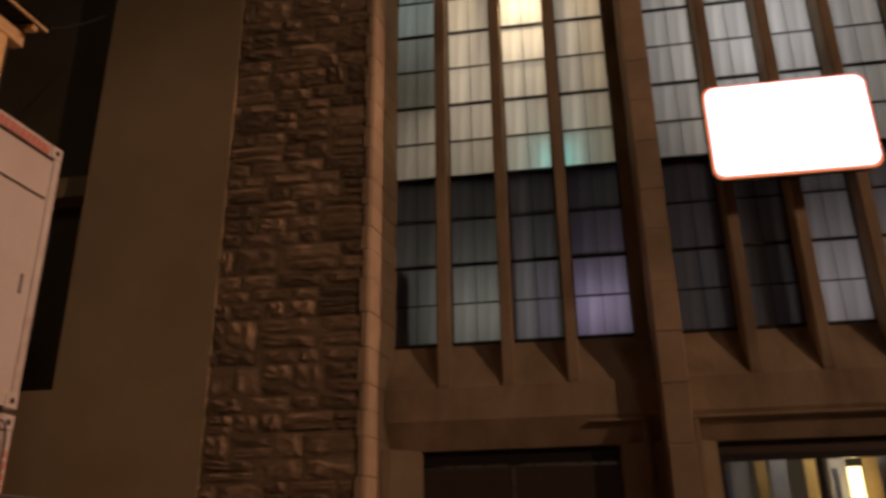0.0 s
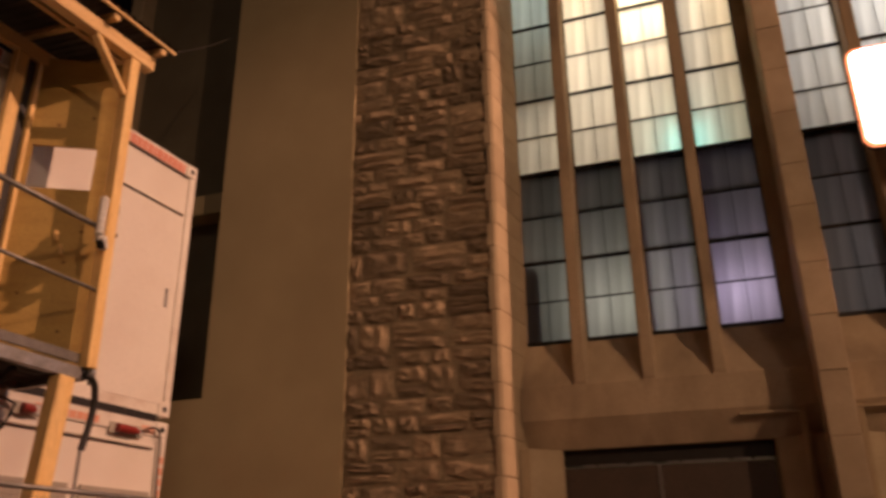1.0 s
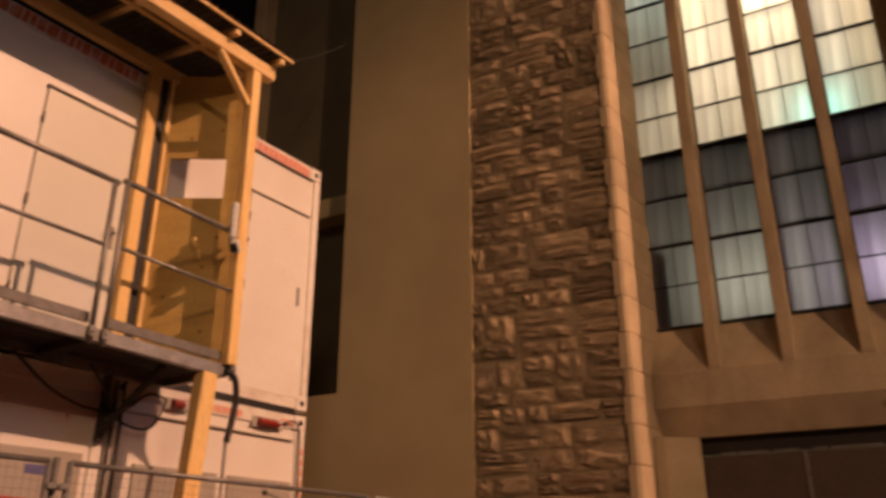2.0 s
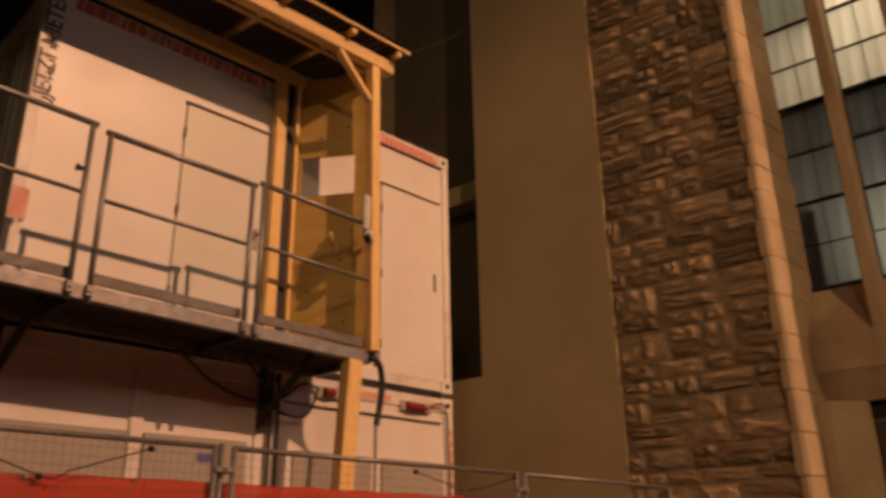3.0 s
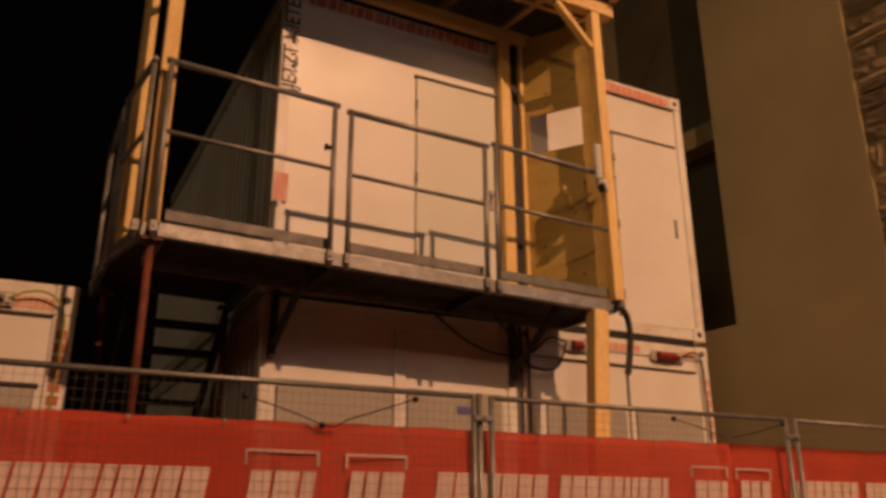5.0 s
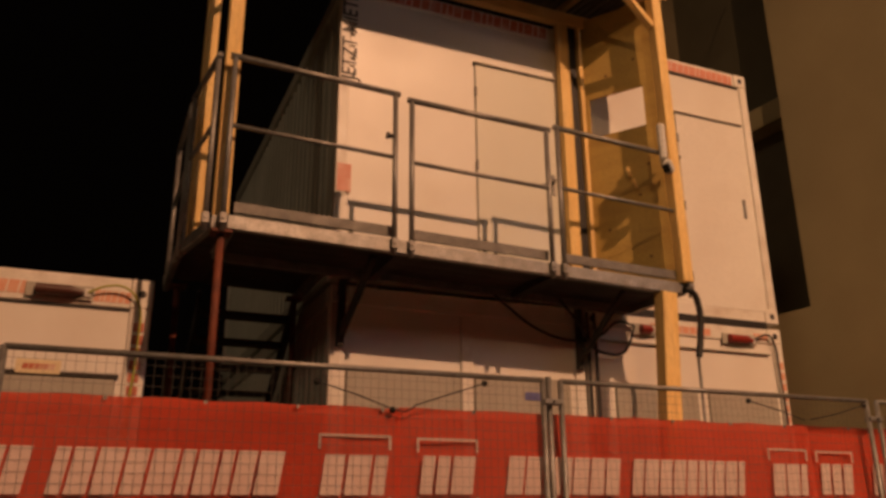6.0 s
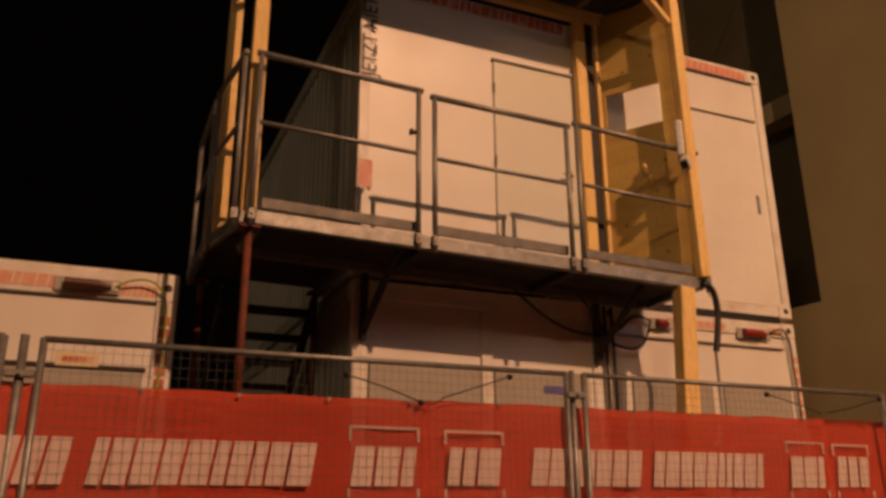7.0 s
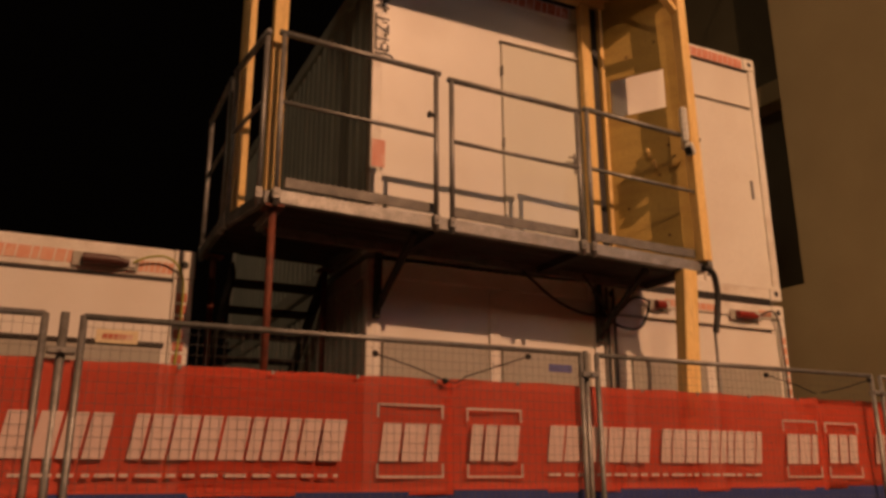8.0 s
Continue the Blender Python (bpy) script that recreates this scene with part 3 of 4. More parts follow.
# upper cabin with the balcony door
c, o = container("white upper site cabin with a flush door onto the steel balcony", 2.98, 5.42, 7.0, 3.04, 6.03)
cdoor(c, o, 4.365, 5.265, 7.025, 3.22, 5.39, 5.19)
label_bars(c, o, 3.22, 5.2, 7.001, 5.885, 6.01, 22, M_red)
ob = lettering("lettering_black", "JETZT MIETEN", 0.205, M_black, Matrix.Translation(Vector((3.138, 6.9955, 4.935)) - o) @ pose(0, 0, 0, 90, -90, 0) @ Matrix.Diagonal((0.83, 1, 1, 1)), c)
part("sticker_red", box(bmn(), Vector((2.995, 6.996, 3.83)) - o, Vector((3.12, 6.999, 4.09)) - o), M_pale_red, c, "faded red sticker")
# upper cabin by the church
c, o = container("white upper site cabin with a plain door beside the church wall", 5.45, 7.88, 7.0, 3.04, 6.03)
cdoor(c, o, 6.80, 7.72, 7.025, 3.16, 5.34, 7.62, M_white, 1.16, False)
label_bars(c, o, 5.66, 7.68, 7.001, 5.873, 5.992, 24, M_pale_red)
part("rail_joint", box(bmn(), Vector((5.56, 7.012, 5.846)) - o, Vector((7.76, 7.022, 5.862)) - o), M_gap, c)
# lower cabins
c, o = container("white lower site cabin with beige panels below the balcony", 2.98, 5.42, 7.0, 0.02, 2.985)
for x0, x1 in ((3.13, 4.15), (4.29, 5.25)):
    part("panel", box(bmn(), Vector((x0, 6.99, 0.2)) - o, Vector((x1, 7.026, 2.30)) - o, 0.006), M_beige, c, "beige closed panel")
part("mullion", box(bmn(), Vector((4.165, 6.996, 0.18)) - o, Vector((4.275, 7.03, 2.8)) - o, 0.006), M_frame, c)
part("sticker_blue", box(bmn(), Vector((4.77, 6.984, 2.10)) - o, Vector((5.02, 6.989, 2.17)) - o), M_bluelabel, c, "small blue sticker")
c, o = container("white lower site cabin with red plug sockets on its top rail", 5.45, 7.88, 7.0, 0.02, 2.985)
for x0, x1 in ((5.75, 6.70), (6.84, 7.72)):
    part("panel", box(bmn(), Vector((x0, 6.995, 0.2)) - o, Vector((x1, 7.026, 2.27)) - o, 0.006), M_beige, c, "beige closed panel")
label_bars(c, o, 6.2, 6.95, 7.001, 2.85, 2.92, 10, M_orange)
label_bars(c, o, 7.5, 7.7, 7.001, 2.85, 2.92, 3, M_orange)
for i in range(7):
    part("number_bar", box(bmn(), Vector((7.80, 6.994, 1.9 + i * 0.11)) - o, Vector((7.86, 6.999, 1.97 + i * 0.11)) - o), M_orange, c, "orange bar on the corner post")
part("ledge", box(bmn(), Vector((5.62, 6.988, 2.70)) - o, Vector((7.70, 7.03, 2.712)) - o), M_beige, c)
# black strip laid over the seam stands in for the dark gap between cabins
bm = bmn()
box(bm, Vector((5.64, 6.998, 2.978)) - o, Vector((7.70, 7.3, 3.052)) - o)
part("stacking_gap", bm, M_gap, c)


def socket(x, y, z, w, label, cap=M_socket):
    s = thing("power_socket", label, "socket", Matrix.Translation((x, y, z)), "plug sockets on the cabins")
    part("recess", box(bmn(), (-w / 2 - 0.07, -0.004, -0.055), (w / 2 + 0.07, 0.003, 0.055), 0.002), M_beige, s)
    part("plug", rod(rod(bmn(), (-w / 2, -0.03, 0), (w / 4, -0.03, 0), 0.042, 12), (w / 4, -0.03, 0), (w / 2, -0.03, -0.005), 0.036, 12, 0.018), cap, s, "dark red plug body")
    part("flap", box(bmn(), (w / 2, -0.022, -0.035), (w / 2 + 0.05, 0.0, 0.035), 0.006), M_lampw, s)
    return s


socket(6.13, 6.99, 2.845, 0.14, "dark red plug in a recessed cabin socket")
socket(7.30, 6.99, 2.835, 0.30, "dark red plug in a recessed cabin socket with a grey flap")
# single cabin further along the yard
c, o = container("white single site cabin with orange lettering and a grey window band", -0.85, 1.61, 7.36, 0.0, 2.955, top=0.24, post=0.16)
label_bars(c, o, -0.6, 0.70, 7.361, 2.765, 2.865, 17, M_orange)
label_bars(c, o, 1.17, 1.44, 7.361, 2.75, 2.84, 6, M_orange)
for i in range(7):
    part("number_bar", box(bmn(), Vector((1.485, 7.352, 1.93 + i * 0.1)) - o, Vector((1.565, 7.358, 2.0 + i * 0.1)) - o), M_red, c, "red bar on the corner post")
part("panel_joint", box(bmn(), Vector((-0.7, 7.378, 2.69)) - o, Vector((1.45, 7.384, 2.715)) - o), M_gap, c)
part("window_shutter", box(bmn(), Vector((-0.5, 7.36, 1.0)) - o, Vector((1.40, 7.39, 2.15)) - o, 0.01), M_beige, c, "grey closed window shutter")
part("shutter_head", box(bmn(), Vector((-0.52, 7.352, 2.15)) - o, Vector((1.42, 7.392, 2.185)) - o, 0.005), M_bar, c)
socket(0.93, 7.34, 2.80, 0.34, "brown plug in the cabin's top rail", M_brown)
tube("earth_cable", [(1.13, 7.31, 2.80), (1.26, 7.29, 2.86), (1.40, 7.29, 2.86), (1.50, 7.32, 2.76), (1.53, 7.34, 2.45), (1.51, 7.34, 1.9), (1.53, 7.33, 0.02)], 0.009, M_yellow,
     None, "yellow-green earth cable hanging down the cabin corner", "cable")

# ---- steel balcony ----
LEAN = math.tan(radians(1.25))


def deck(x):
    """Height of the balcony deck, which falls slightly along the front."""
    return 3.155 - LEAN * (x - 2.0)


balcony = thing("steel_balcony", "galvanised steel balcony with dark deck boards", "balcony", Matrix.Translation((2.0, 6.14, 3.155)) @ pose(0, 0, 0, 0, 1.25, 0) @ Matrix.Translation((0, 0, -3.1)))
bo = Vector((2.0, 6.14, 0))


def bp(name, lo, hi, material, bevel=0.005, label=""):
    return part(name, box(bmn(), Vector(lo) - bo, Vector(hi) - bo, bevel), material, balcony, label)


bp("front_beam", (1.98, 6.13, 2.995), (5.96, 6.19, 3.10), M_galv)
bp("back_beam", (2.06, 6.90, 2.995), (5.94, 6.95, 3.09), M_galv)
bp("end_beam", (5.90, 6.195, 2.995), (5.955, 6.895, 3.09), M_galv)
bp("end_beam", (1.985, 6.195, 2.995), (2.045, 6.895, 3.09), M_galv)
bp("side_beam", (1.715, 6.99, 2.995), (1.765, 7.95, 3.09), M_galv)
part("skew_beam", bar(bmn(), Vector((1.90, 6.165, 3.045)) - bo, Vector((1.74, 6.985, 3.045)) - bo, 0.05, 0.095), M_galv, balcony)
for i in range(11):
    y = 6.20 + i * 0.149
    bp("deck_board", (max(1.77, 1.935 - 0.19 * (y - 6.17)), y, 3.06), (2.045 if y > 6.9 else 1.98, y + 0.142, 3.098), M_deck)
bp("inner_beam", (2.86, 6.96, 2.995), (2.92, 7.95, 3.09), M_galv)
for i in range(5):
    y = 6.2 + i * 0.139
    bp("deck_board", (2.05, y, 3.06), (5.895, y + 0.132, 3.098), M_deck)
for i in range(6):
    y = 6.97 + i * 0.15
    bp("deck_board", (2.05, y, 3.06), (2.855, y + 0.142, 3.098), M_deck)
# steel cross beams and struts get the deck's near-black as painted-in shade
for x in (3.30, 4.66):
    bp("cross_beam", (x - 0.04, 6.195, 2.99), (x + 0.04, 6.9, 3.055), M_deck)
# toe boards take the darker wire grey, standing in for shade on galvanised steel
for xa, xb in ((2.02, 3.245), (3.385, 4.595), (4.725, 5.95)):
    bp("toe_board", (xa, 6.17, 3.135), (xb, 6.192, 3.218), M_wire, 0.004, "toe board in a darker grey that puts in its shade")
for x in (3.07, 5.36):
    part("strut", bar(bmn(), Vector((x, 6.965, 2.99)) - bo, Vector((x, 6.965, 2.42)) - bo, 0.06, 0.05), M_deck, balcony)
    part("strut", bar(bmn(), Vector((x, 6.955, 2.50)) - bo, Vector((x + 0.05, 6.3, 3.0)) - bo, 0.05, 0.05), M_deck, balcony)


def guard(p, q, hp=1.235, hq=1.235, label="grey galvanised tube guard rail of the balcony"):
    """One railing section from p to q on the deck: two posts, top rail, knee rail, foot clamps."""
    p, q = Vector((*p, deck(p[0]))), Vector((*q, deck(q[0])))
    g = thing("guard_rail", label, "railing", Matrix.Translation(p), "balcony guard rails")
    v = q - p
    e = v.normalized()
    up = Vector((0, 0, 1))
    for s, h in ((Vector(), hp), (v, hq)):
        post = part("post", rod(bmn(), s - up * 0.13, s + up * h, 0.021, 12), M_galv, g, smooth=True)
        part("foot_clamp", box(bmn(), s + Vector((-0.028, -0.026, -0.085)), s + Vector((0.028, 0.026, 0.0)), 0.006), M_galv, post)
        part("clamp_bolt", rod(bmn(), s + Vector((0, -0.04, -0.045)), s + Vector((0, -0.02, -0.045)), 0.012, 6), M_galv, post)
    part("top_rail", rod(bmn(), up * hp - e * 0.035, v + up * hq + e * 0.035, 0.024, 12), M_galv, g, smooth=True)
    part("knee_rail", rod(bmn(), up * hp * 0.545, v + up * hq * 0.545, 0.017, 10), M_galv, g, smooth=True)
    return g


guard((1.945, 6.115), (3.215, 6.115), 1.25, 1.23)
guard((3.355, 6.115), (4.595, 6.115), 1.20, 1.205)
guard((4.705, 6.115), (5.985, 6.115), 1.245, 1.22)
guard((1.83, 6.16), (1.745, 6.84), 1.245, 1.235)
guard((1.74, 7.02), (1.735, 7.90))
box_ = thing("junction_box", "small white junction box on the timber post", "box", Matrix.Translation((1.74, 6.88, 4.22)))
part("case", box(bmn(), (-0.03, -0.03, 0), (0.03, 0.013, 0.10), 0.006), M_lampw, box_)
part("lid", box(bmn(), (-0.026, -0.037, 0.006), (0.026, -0.031, 0.094), 0.002), M_lampw, box_)
solid("rail_knob", rod(rod(bmn(), (3.19, 6.09, 3.965), (3.15, 6.09, 3.965), 0.018, 10), (3.15, 6.09, 3.965), (3.135, 6.09, 3.965), 0.028, 10), M_gap,
      "small black clamp knob on the rail post", "knob")

# rusty steel props under the balcony
for x, y in ((1.95, 6.20), (1.82, 7.75), (2.85, 7.8)):
    pr = thing("steel_prop", "rust-red adjustable steel prop under the balcony", "prop", Matrix.Translation((x, y, 0)), "props under the balcony")
    part("outer_tube", rod(bmn(), (0, 0, 0.01), (0, 0, 1.7), 0.034, 12), M_rust, pr, smooth=True)
    part("inner_tube", rod(bmn(), (0, 0, 1.7), (0, 0, 3.025), 0.027, 12), M_rust, pr, smooth=True)
    part("collar", rod(bmn(), (0, 0, 1.66), (0, 0, 1.78), 0.048, 12), M_rust, pr)
    part("head_plate", box(bmn(), (-0.07, -0.07, 3.025), (0.07, 0.07, 3.042)), M_rust, pr)
    part("base_plate", box(bmn(), (-0.08, -0.08, 0), (0.08, 0.08, 0.012)), M_rust, pr)

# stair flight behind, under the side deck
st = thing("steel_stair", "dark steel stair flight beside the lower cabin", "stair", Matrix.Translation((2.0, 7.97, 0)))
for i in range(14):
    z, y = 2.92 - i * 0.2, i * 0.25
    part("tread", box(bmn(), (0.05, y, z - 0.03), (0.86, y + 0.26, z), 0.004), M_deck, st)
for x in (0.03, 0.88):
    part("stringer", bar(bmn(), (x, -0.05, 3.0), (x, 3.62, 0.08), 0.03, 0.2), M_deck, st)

# ---- timber canopy ----
canopy = thing("timber_canopy", "raw timber canopy with a corrugated roof over the balcony", "canopy", Matrix.Translation((2.0, 6.2, 0)))
co = Vector((2.0, 6.2, 0))


def cp(name, lo, hi, material=None, bevel=0.006, label=""):
    return part(name, box(bmn(), Vector(lo) - co, Vector(hi) - co, bevel), material or M_wood, canopy, label)


cp("post", (1.885, 6.21, 3.15), (1.995, 6.30, 6.07))
cp("post", (1.78, 6.895, 3.15), (1.885, 6.985, 6.05))
part("post", bar(bmn(), Vector((5.945, 6.125, 3.065)) - co, Vector((5.905, 6.125, 6.07)) - co, 0.11, 0.105, 0.006), M_wood, canopy)
part("post", bar(bmn(), Vector((5.545, 6.17, 0.0)) - co, Vector((5.755, 6.17, 2.965)) - co, 0.135, 0.155, 0.008), M_wood, canopy, "leaning lower timber post under the balcony")
cp("post", (5.285, 6.90, 3.10), (5.405, 6.985, 6.05))
cp("post", (5.52, 6.90, 3.09), (5.565, 6.985, 6.05))
cp("front_plate", (1.45, 6.07, 6.075), (6.14, 6.19, 6.225), M_woodh)
cp("back_plate", (1.45, 6.90, 6.055), (6.14, 6.985, 6.20), M_woodh)
cp("purlin", (1.45, 6.50, 6.30), (6.2, 6.56, 6.37), M_woodh)
for x in (1.62, 2.75, 3.75, 4.75, 5.52, 6.12):
    part("rafter", bar(bmn(), Vector((x, 5.955, 6.26)) - co, Vector((x, 7.3, 6.455)) - co, 0.07, 0.06), M_woodh, canopy)
cp("eave_board", (1.4, 5.925, 6.29), (6.25, 5.95, 6.326), M_woodh, 0.003)
for a, b2 in (((5.86, 6.125, 5.66), (5.45, 6.125, 6.08)), ((1.96, 6.27, 5.60), (2.40, 6.20, 6.08))):
    part("knee_brace", bar(bmn(), Vector(a) - co, Vector(b2) - co, 0.08, 0.05), M_wood, canopy)
bm = bmn()
line = []
for i in range(54):
    x = 1.38 + i * 0.0915
    line += [(x, 0), (x + 0.04, 0), (x + 0.055, 0.02), (x + 0.078, 0.02)]
lo = [bm.verts.new((x - 2.0, 5.90 - 6.2, 6.325 + h)) for x, h in line]
hi = [bm.verts.new((x - 2.0, 7.35 - 6.2, 6.518 + h)) for x, h in line]
for i in range(len(lo) - 1):
    bm.faces.new((lo[i], lo[i + 1], hi[i + 1], hi[i]))
bmesh.ops.solidify(bm, geom=bm.faces[:], thickness=0.003)
part("roof_sheet", bm, M_sheet, canopy, "dark corrugated roof sheet")
# board wall with a cut-out, set askew between the cabin and the front post
WALL = Matrix.Translation(Vector((5.55, 6.985, 0)) - co) @ pose(0, 0, 0, 0, 0, -145.0)
bm = bmn()
for lo_, hi_ in (((-0.025, 0, 3.10), (0, 0.82, 4.765)), ((-0.025, 0, 5.20), (0, 0.82, 6.15)), ((-0.025, 0, 4.765), (0, 0.105, 5.20)), ((-0.025, 0.67, 4.765), (0, 0.82, 5.20))):
    box(bm, lo_, hi_, 0.001)
part("board_wall", bm, M_ply, canopy, "yellow three-ply board wall with a square cut-out").matrix_basis = WALL
for u, z in ((0.30, 5.42), (0.60, 5.52), (0.55, 4.05), (0.60, 3.42), (0.22, 3.75), (0.66, 4.35)):
    knot = part("knot", rod(bmn(), (-0.004, u, z), (0.0015, u, z), 0.016, 10), M_knot, canopy)
    knot.matrix_basis = WALL
# black strip fills the open slot between the posts as painted-in shade
part("weather_strip", box(bmn(), Vector((5.408, 6.95, 3.12)) - co, Vector((5.517, 6.99, 6.1)) - co), M_gap, canopy)

# flat floodlight clamped to the post, seen along its plate
FLAT = pose(5.765, 6.03, 4.33, 0, 0, -41.5)
fl = thing("floodlight", "flat white outdoor floodlight clamped to the timber post", "lamp", FLAT)
part("housing", box(bmn(), (-0.035, 0.0, -0.14), (0.035, 0.24, 0.23), 0.02), M_lampw, fl)
head = part("head", bar(bmn(), (0.02, 0.02, -0.15), (0.05, 0.10, -0.235), 0.075, 0.07, 0.012), M_lampw, fl)
part("lens", bar(bmn(), (0.012, 0.004, -0.19), (0.03, 0.05, -0.245), 0.06, 0.05, 0.004), M_gap, head, "black lamp lens")
part("arm", rod(bmn(), (0.0, 0.20, 0.0), (0.03, 0.30, 0.0), 0.014, 8), M_gap, fl)
solid("timber_offcut", bar(bar(bmn(), (5.775, 6.58, 4.33), (5.785, 6.56, 4.23), 0.035, 0.03), (5.80, 6.53, 4.20), (5.81, 6.51, 4.10), 0.03, 0.025), M_wood, "short timber offcut screwed to the board wall", "timber piece")

# cables and hoses
tube("drain_hose", [(5.90, 6.10, 3.0), (5.99, 6.10, 2.98), (6.06, 6.12, 2.86), (6.06, 6.14, 2.6), (6.03, 6.15, 2.42)], 0.028, M_cable, None, "thick black hose from the balcony edge", "hose")
solid("down_pipe", rod(bmn(), (6.03, 6.16, 0.0), (6.03, 6.16, 2.43), 0.014, 10), M_galv, "thin grey pipe below the black hose", "pipe", smooth=True)
tube("power_cable", [(5.98, 6.96, 2.86), (5.9, 6.93, 2.70), (5.80, 6.92, 2.58), (5.62, 6.92, 2.56), (5.46, 6.92, 2.62), (5.30, 6.85, 2.78), (5.0, 6.7, 2.97)], 0.013, M_cable, None, "black power cable looping below the balcony", "cable")
tube("power_cable", [(5.98, 6.97, 2.87), (5.78, 6.94, 2.88), (5.55, 6.93, 2.72), (5.3, 6.93, 2.66), (4.9, 6.9, 2.72), (4.4, 6.8, 2.97)], 0.013, M_cable, None, "black power cable looping below the balcony", "cable")
for x in (5.44, 5.52):
    tube("power_cable", [(x, 6.95, 2.95), (x + 0.01, 6.96, 2.3), (x, 6.96, 1.2), (x, 6.95, 0.0)], 0.015, M_cable, None, "black cable hanging down between the cabins", "cable")
tube("earth_cable", [(7.48, 6.96, 2.85), (7.66, 6.95, 2.90), (7.72, 6.96, 2.86), (7.77, 6.97, 2.5), (7.79, 6.97, 1.5), (7.79, 6.97, 0.0)], 0.010, M_cable, None, "dark cable hanging down the cabin corner", "cable")
tube("overhead_cable", [(6.20, 5.96, 6.30), (7.1, 6.55, 7.11), (8.0, 7.13, 7.95), (9.84, 8.44, 9.72)], 0.009, M_cable, None, "thin black cable slung from the canopy to the church wall", "cable")

# ---- site fence ----
FY = 5.61


def site_fence(x0, x1, y0=FY, y1=FY):
    f = thing("site_fence", "galvanised mobile site fence panel with wire mesh", "fence", Matrix.Translation((x0, y0, 0)), "mobile fence panels")
    v = Vector((x1 - x0, y1 - y0, 0))
    for s in (Vector(), v):
        part("post", rod(bmn(), s + Vector((0, 0, 0.04)), s + Vector((0, 0, 2.035)), 0.0205, 12), M_galv, f, smooth=True)
    for z in (0.16, 2.03):
        part("rail", rod(bmn(), Vector((0, 0, z)), v + Vector((0, 0, z)), 0.019, 12), M_galv, f, smooth=True)
    bm = bmn()
    n = int(v.length / 0.052)
    for i in range(1, n):
        rod(bm, v * (i / n) + Vector((0, -0.006, 0.16)), v * (i / n) + Vector((0, -0.006, 2.03)), 0.0012, 4)
    for i in range(1, 31):
        z = 0.16 + i * 0.0603
        rod(bm, Vector((0, -0.009, z)), v + Vector((0, -0.009, z)), 0.0012, 4)
    tagged(part("wire_mesh", bm, M_wire, f), kind="stuff")
    return f


def fence_foot(f, x):
    x -= f.location.x
    part("foot_block", box(bmn(), (x - 0.11, -0.35, 0), (x + 0.11, 0.35, 0.13), 0.03), M_foot, f, "grey concrete foot block")


def clamp(f, x, z):
    x -= f.location.x
    bm = box(bmn(), (x - 0.075, -0.035, z - 0.02), (x + 0.075, 0.035, z + 0.02), 0.006)
    part("clamp", rod(bm, (x, -0.06, z), (x, 0.05, z), 0.01, 6), M_galv, f, "steel clamp")


panels = [site_fence(-2.92, 0.58), site_fence(0.778, 4.15), site_fence(4.295, 7.29), site_fence(7.41, 10.1, FY, FY + 0.05)]
solid("fence_pole", rod(bmn(), (0.68, FY + 0.02, 0.02), (0.68, FY + 0.02, 2.05), 0.024, 12), M_galv, "loose galvanised pole between two fence panels", "pole", smooth=True)
solid("fence_pole", rod(bmn(), (4.215, FY + 0.03, 0.02), (4.215, FY + 0.03, 2.06), 0.021, 12), M_galv, "loose galvanised pole between two fence panels", "pole", smooth=True)
for n, x in ((0, -2.92), (1, 0.68), (2, 4.215), (3, 7.35), (3, 10.1)):
    fence_foot(panels[n], x)
for n, x, z in ((1, 0.68, 1.83), (2, 4.215, 1.88), (3, 7.35, 1.88), (2, 4.215, 0.8)):
    clamp(panels[n], x, z)


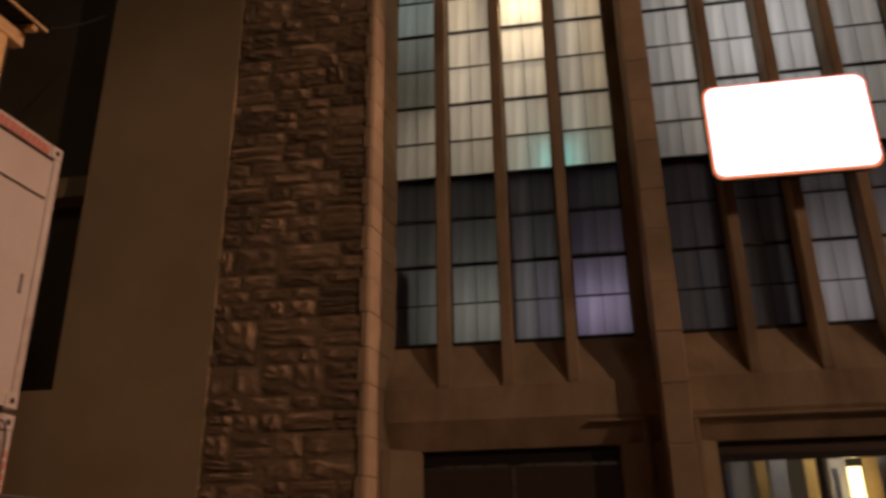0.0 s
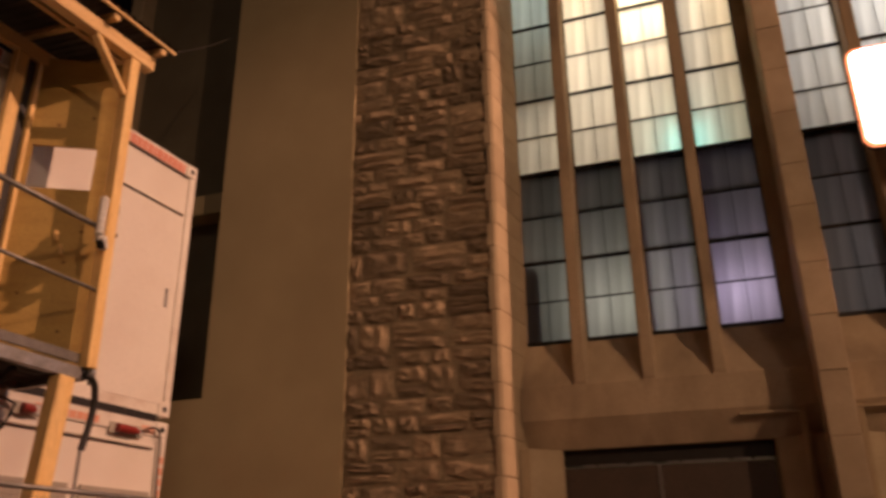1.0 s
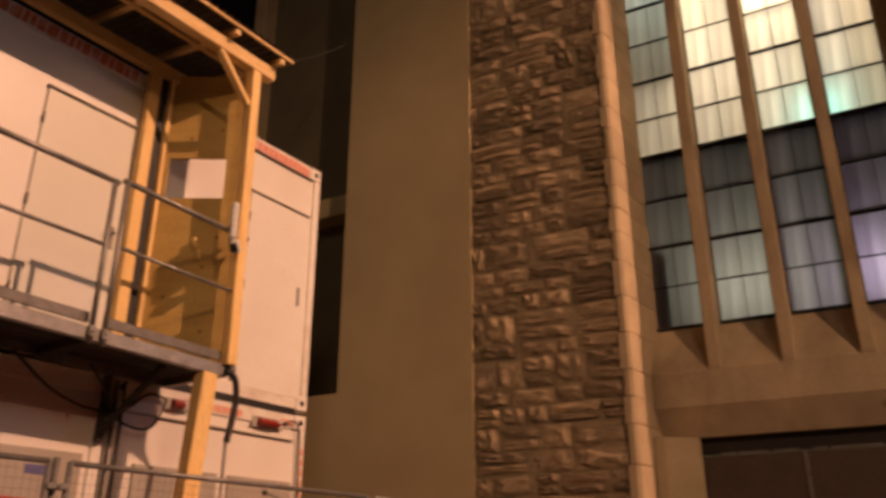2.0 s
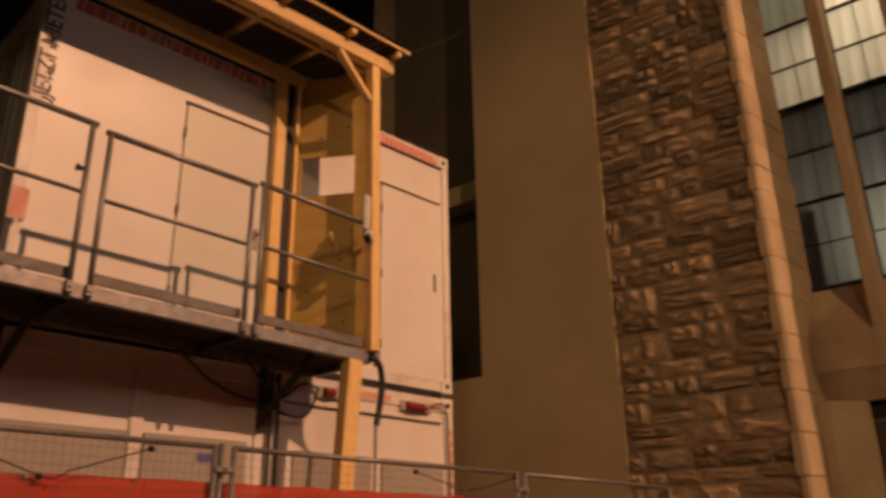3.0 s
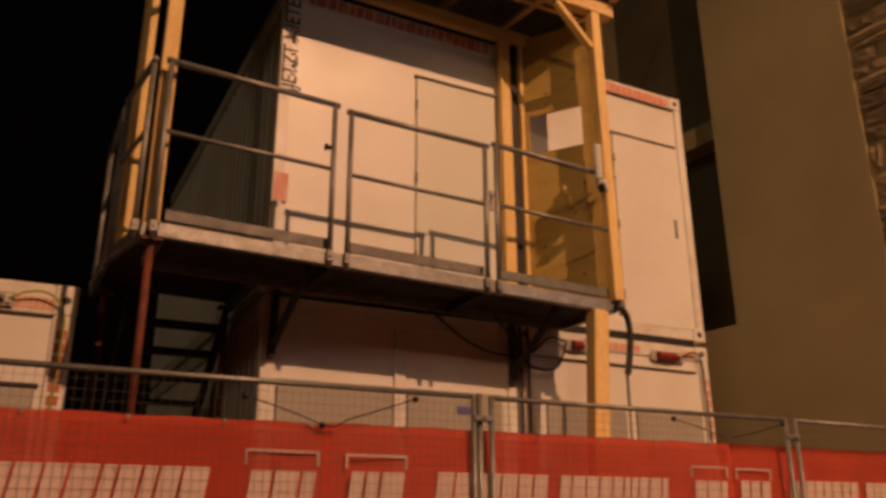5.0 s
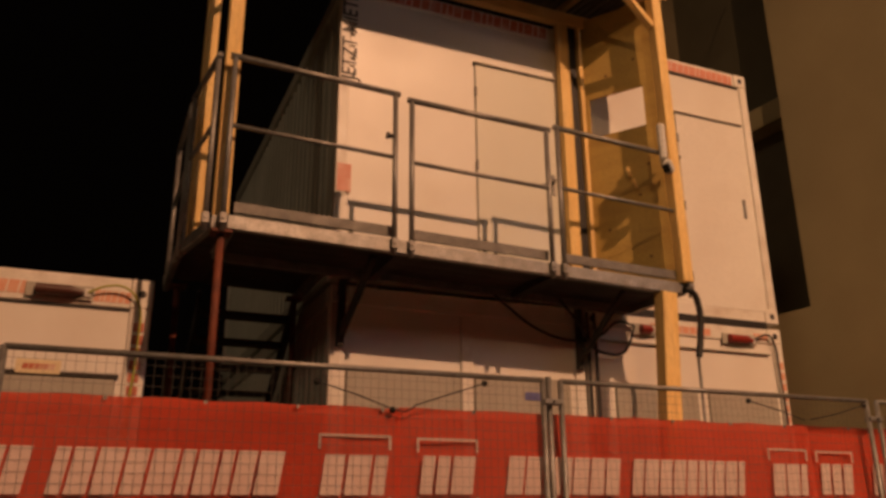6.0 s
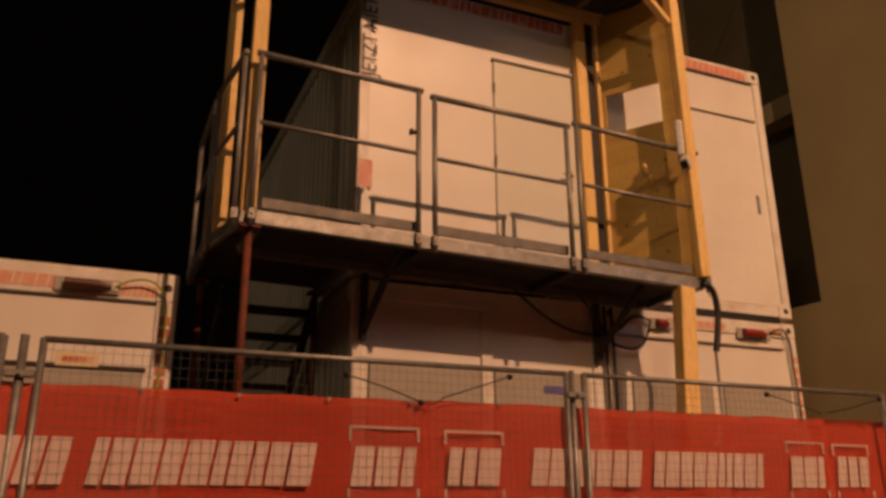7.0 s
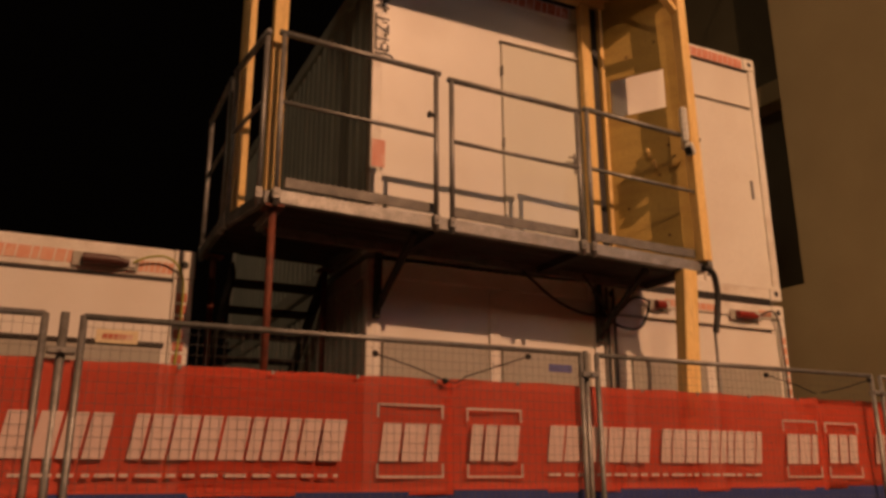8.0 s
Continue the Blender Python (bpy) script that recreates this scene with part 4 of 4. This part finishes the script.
def banner(x0, x1, z0, z1, words, logos, small):
    """A red mesh banner behind the wire, with slack waves; print as plain blocks."""
    b = thing("site_banner", "red mesh banner with pale print tied behind the fence", "banner", Matrix.Translation((x0, FY + 0.03, 0)), "red fence banners")
    bm = bmn()
    n, rows = int((x1 - x0) / 0.06), 10
    grid = []

    def wave(x, z):
        return 0.012 * math.sin(5.1 * x + 2.0 * z) + 0.008 * math.sin(13 * x - 3 * z + 1.0)

    for i in range(n + 1):
        x = x0 + (x1 - x0) * i / n
        col = []
        for k in range(rows + 1):
            z = z0 + (z1 - z0) * k / rows
            sag = 0.008 * math.sin(math.pi * ((x / 0.55) % 1)) * (k == rows)
            col.append(bm.verts.new((x - x0, wave(x, z), z - sag)))
        grid.append(col)
    for i in range(n):
        for k in range(rows):
            bm.faces.new((grid[i][k], grid[i + 1][k], grid[i + 1][k + 1], grid[i][k + 1]))
    bmesh.ops.solidify(bm, geom=bm.faces[:], thickness=0.002)
    part("sheet", bm, M_banner, b, "red mesh cloth", True)
    yp = -0.028
    for xa, xb, nn in words:
        part("print_block", letters(bmn(), xa - x0, xb - x0, yp, z0 + 0.205, z0 + 0.455, nn, 0.15), M_print, b, "row of pale plain print blocks")
    for xa, xb, za, zb in logos:
        t = 0.014
        for lo_, hi_ in (((xa, zb - t), (xb, zb)), ((xa, za), (xb, za + t)), ((xa, zb - 0.09), (xa + t, zb - t)), ((xb - t, zb - 0.09), (xb, zb - t)),
                         ((xa, za + t), (xa + t, za + 0.09)), ((xb - t, za + t), (xb, za + 0.09))):
            part("print_bracket", box(bmn(), (lo_[0] - x0, yp, lo_[1]), (hi_[0] - x0, yp + 0.003, hi_[1])), M_print, b, "pale bracket line")
        part("print_block", letters(bmn(), xa - x0 + 0.01, xb - x0 - 0.03, yp, z0 + 0.205, z0 + 0.445, 3, 0.12), M_print, b, "pale plain print blocks")
    for xa, xb in small:
        x, rng = xa, random.Random(int(xa * 100))
        while x < xb:
            w = rng.uniform(0.03, 0.14)
            part("print_line", box(bmn(), (x - x0, yp, z0 + 0.108), (min(x + w, xb) - x0, yp + 0.003, z0 + 0.126)), M_print, b, "fine pale bar of small print")
            x += w + rng.uniform(0.02, 0.04)
    for i in range(int((x1 - x0) / 0.55) + 1):
        p = (min(0.02 + i * 0.55, x1 - x0 - 0.02), yp - 0.004, z1 - 0.02)
        part("eyelet", rod(bmn(), p, (p[0], p[1] + 0.01, p[2]), 0.012, 8), M_galv, b)
    part("lower_edge", box(bmn(), (0, -0.004, z0 - 0.35), (x1 - x0, 0.004, z0 + 0.02)), M_blue, b, "dark blue lower edge")
    return b


Z0, Z1 = 1.045, 1.79
banner(-2.9, 0.28, Z0, Z1, ((-2.6, -1.6, 8), (-1.48, -0.65, 8)), (), ())
banner(0.20, 3.11, Z0 + 0.002, Z1 + 0.004, ((0.42, 0.97, 4), (1.07, 2.335, 10)), ((2.56, 3.03, 1.15, 1.615),), ((0.50, 2.31),))
bb = banner(3.06, 6.65, Z0 + 0.01, Z1 + 0.02, ((3.85, 4.76, 8), (4.86, 5.90, 10)), ((3.22, 3.655, 1.15, 1.61), (6.17, 6.575, 1.15, 1.615)), ((3.86, 5.9),))
bb.location.y += 0.035
bb = banner(6.55, 9.95, Z0 + 0.02, Z1 + 0.03, ((7.3, 8.2, 8), (8.3, 9.3, 10)), ((6.705, 7.115, 1.15, 1.61),), ())
bb.location.y += 0.07


def cord(pts, label="black elastic cord with hooks holding the banner"):
    c = thing("banner_cord", label, "cord", Matrix.Translation(pts[0]), "banner cords")
    p0 = Vector(pts[0])
    bm = bmn()
    for a, b2 in zip(pts, pts[1:]):
        rod(bm, Vector(a) - p0, Vector(b2) - p0, 0.005, 6)
    part("elastic", bm, M_cable, c)
    bm = bmesh.new()
    bmesh.ops.create_icosphere(bm, subdivisions=2, radius=0.022)
    part("hook_ball", bm, M_gap, c, smooth=True)
    return c


cord([(2.53, FY - 0.015, 1.93), (2.80, FY - 0.01, 1.86), (3.02, FY - 0.012, 1.785)])
cord([(3.69, FY - 0.015, 1.98), (3.42, FY - 0.01, 1.89), (3.18, FY - 0.012, 1.81)])
cord([(3.03, FY - 0.02, 1.775), (3.11, FY - 0.03, 1.765), (3.18, FY - 0.02, 1.80)])
cord([(5.99, FY - 0.015, 1.97), (6.3, FY - 0.01, 1.91), (6.55, FY - 0.012, 1.84)])
cord([(7.24, FY - 0.015, 1.99), (6.9, FY - 0.01, 1.90), (6.62, FY - 0.012, 1.85)])
plate = thing("fence_plate", "small yellowish plate wired to the fence mesh", "plate", Matrix.Translation((0.848, FY - 0.02, 1.885)))
part("plate_sheet", box(bmn(), (0, 0, 0), (0.225, 0.004, 0.078), 0.003), M_plate, plate)
part("print_bar", letters(bmn(), 0.03, 0.195, -0.003, 0.024, 0.054, 6, 0.2), M_red, plate, "dark red print blocks")

# ---- masonry pieces ----
rng = random.Random(7)


def stone_mesh(k):
    """A rough-faced block one unit wide and high, face towards -x, with a broken, pillowed front."""
    r = random.Random(k)
    n = 4
    verts, faces = [], []
    for i in range(n + 1):
        for j in range(n + 1):
            u, z = i / n - 0.5, j / n - 0.5
            edge = max(abs(u), abs(z)) * 2
            d = -0.5 * (1 - 0.75 * edge ** 4) + r.uniform(-0.22, 0.22) * (edge < 0.99)
            inset = 0.94 if edge > 0.99 else 1.0
            verts.append((d, u * inset + r.uniform(-0.035, 0.035), z * inset + r.uniform(-0.05, 0.05)))
    m = n + 1
    for i in range(n):
        for j in range(n):
            faces.append((i * m + j, i * m + j + 1, (i + 1) * m + j + 1, (i + 1) * m + j))
    rim = [i * m for i in range(m)] + [n * m + j for j in range(1, m)] + [i * m + n for i in range(n - 1, -1, -1)] + [j for j in range(n - 1, 0, -1)]
    base = len(verts)
    for i in rim:
        verts.append((1.2, verts[i][1], verts[i][2]))
    for a in range(len(rim)):
        b2 = (a + 1) % len(rim)
        faces.append((rim[a], rim[b2], base + b2, base + a))
    me = bpy.data.meshes.new("stone")
    me.from_pydata(verts, [], faces)
    me.update()
    me.materials.append(M_stone)
    return me


STONES = [stone_mesh(k) for k in range(16)]
z = 1.5
while z < 12.4:
    h = rng.choice((0.17, 0.21, 0.24, 0.27, 0.31, 0.40))
    u = 3.10
    end = 5.17 + rng.uniform(-0.03, 0.045)
    while u < end - 0.10:
        w = min(rng.uniform(0.26, 0.72) * (0.8 + h), end - u)
        if end - u - w < 0.14:
            w = end - u
        split = h > 0.21 and rng.random() < 0.35
        for za, hh in (((z, h * 0.45), (z + h * 0.45, h * 0.55)) if split else ((z, h),)):
            ob = new("stone", rng.choice(STONES))
            ob.parent = wall_stone
            ob.location = (D1 + 0.045, u + w / 2, za + hh / 2)
            ob.scale = (rng.uniform(0.05, 0.095), w - rng.uniform(0.006, 0.034), hh - rng.uniform(0.006, 0.03))
            ob.rotation_euler = (rng.uniform(-0.05, 0.05), rng.uniform(-0.06, 0.06), rng.uniform(-0.05, 0.05))
        u += w
    z += h
# smooth quoin blocks on the splayed side of the pier, and the big pier's blocks
z = 1.6
k = 0
while z < 12.6:
    h = rng.choice((0.32, 0.40, 0.46))
    g = 0.005
    bm = bmn()
    pts = ((D1 + 0.05, 3.045), (D1 + 0.008, 3.062), (D1 - 0.012, 3.10), (D1 - 0.01, 3.16 + 0.03 * (k % 2)), (D1 + 0.2, 3.2), (DW + 0.02, 3.0), (DW + 0.02, 2.915))
    lo = [bm.verts.new((d, u + rng.uniform(-0.006, 0.006), z + g)) for d, u in pts]
    hi = [bm.verts.new((v.co.x, v.co.y, z + h - g)) for v in lo]
    bm.faces.new(lo)
    bm.faces.new(hi[::-1])
    for i in range(7):
        bm.faces.new((lo[i], lo[(i + 1) % 7], hi[(i + 1) % 7], hi[i]))
    part("quoin_block", bm, M_ashlar, wall_stone)
    z += h
    k += 1
z = 0.2
while z < 13.0:
    h = rng.choice((0.55, 0.62, 0.7))
    part("ashlar_block", box(bmn(), (D1 + 0.05 + rng.uniform(0, 0.008), -0.735, z + 0.002), (DW - 0.07, -0.428, z + h - 0.002), 0.005), M_ashlar, pier)
    z += h
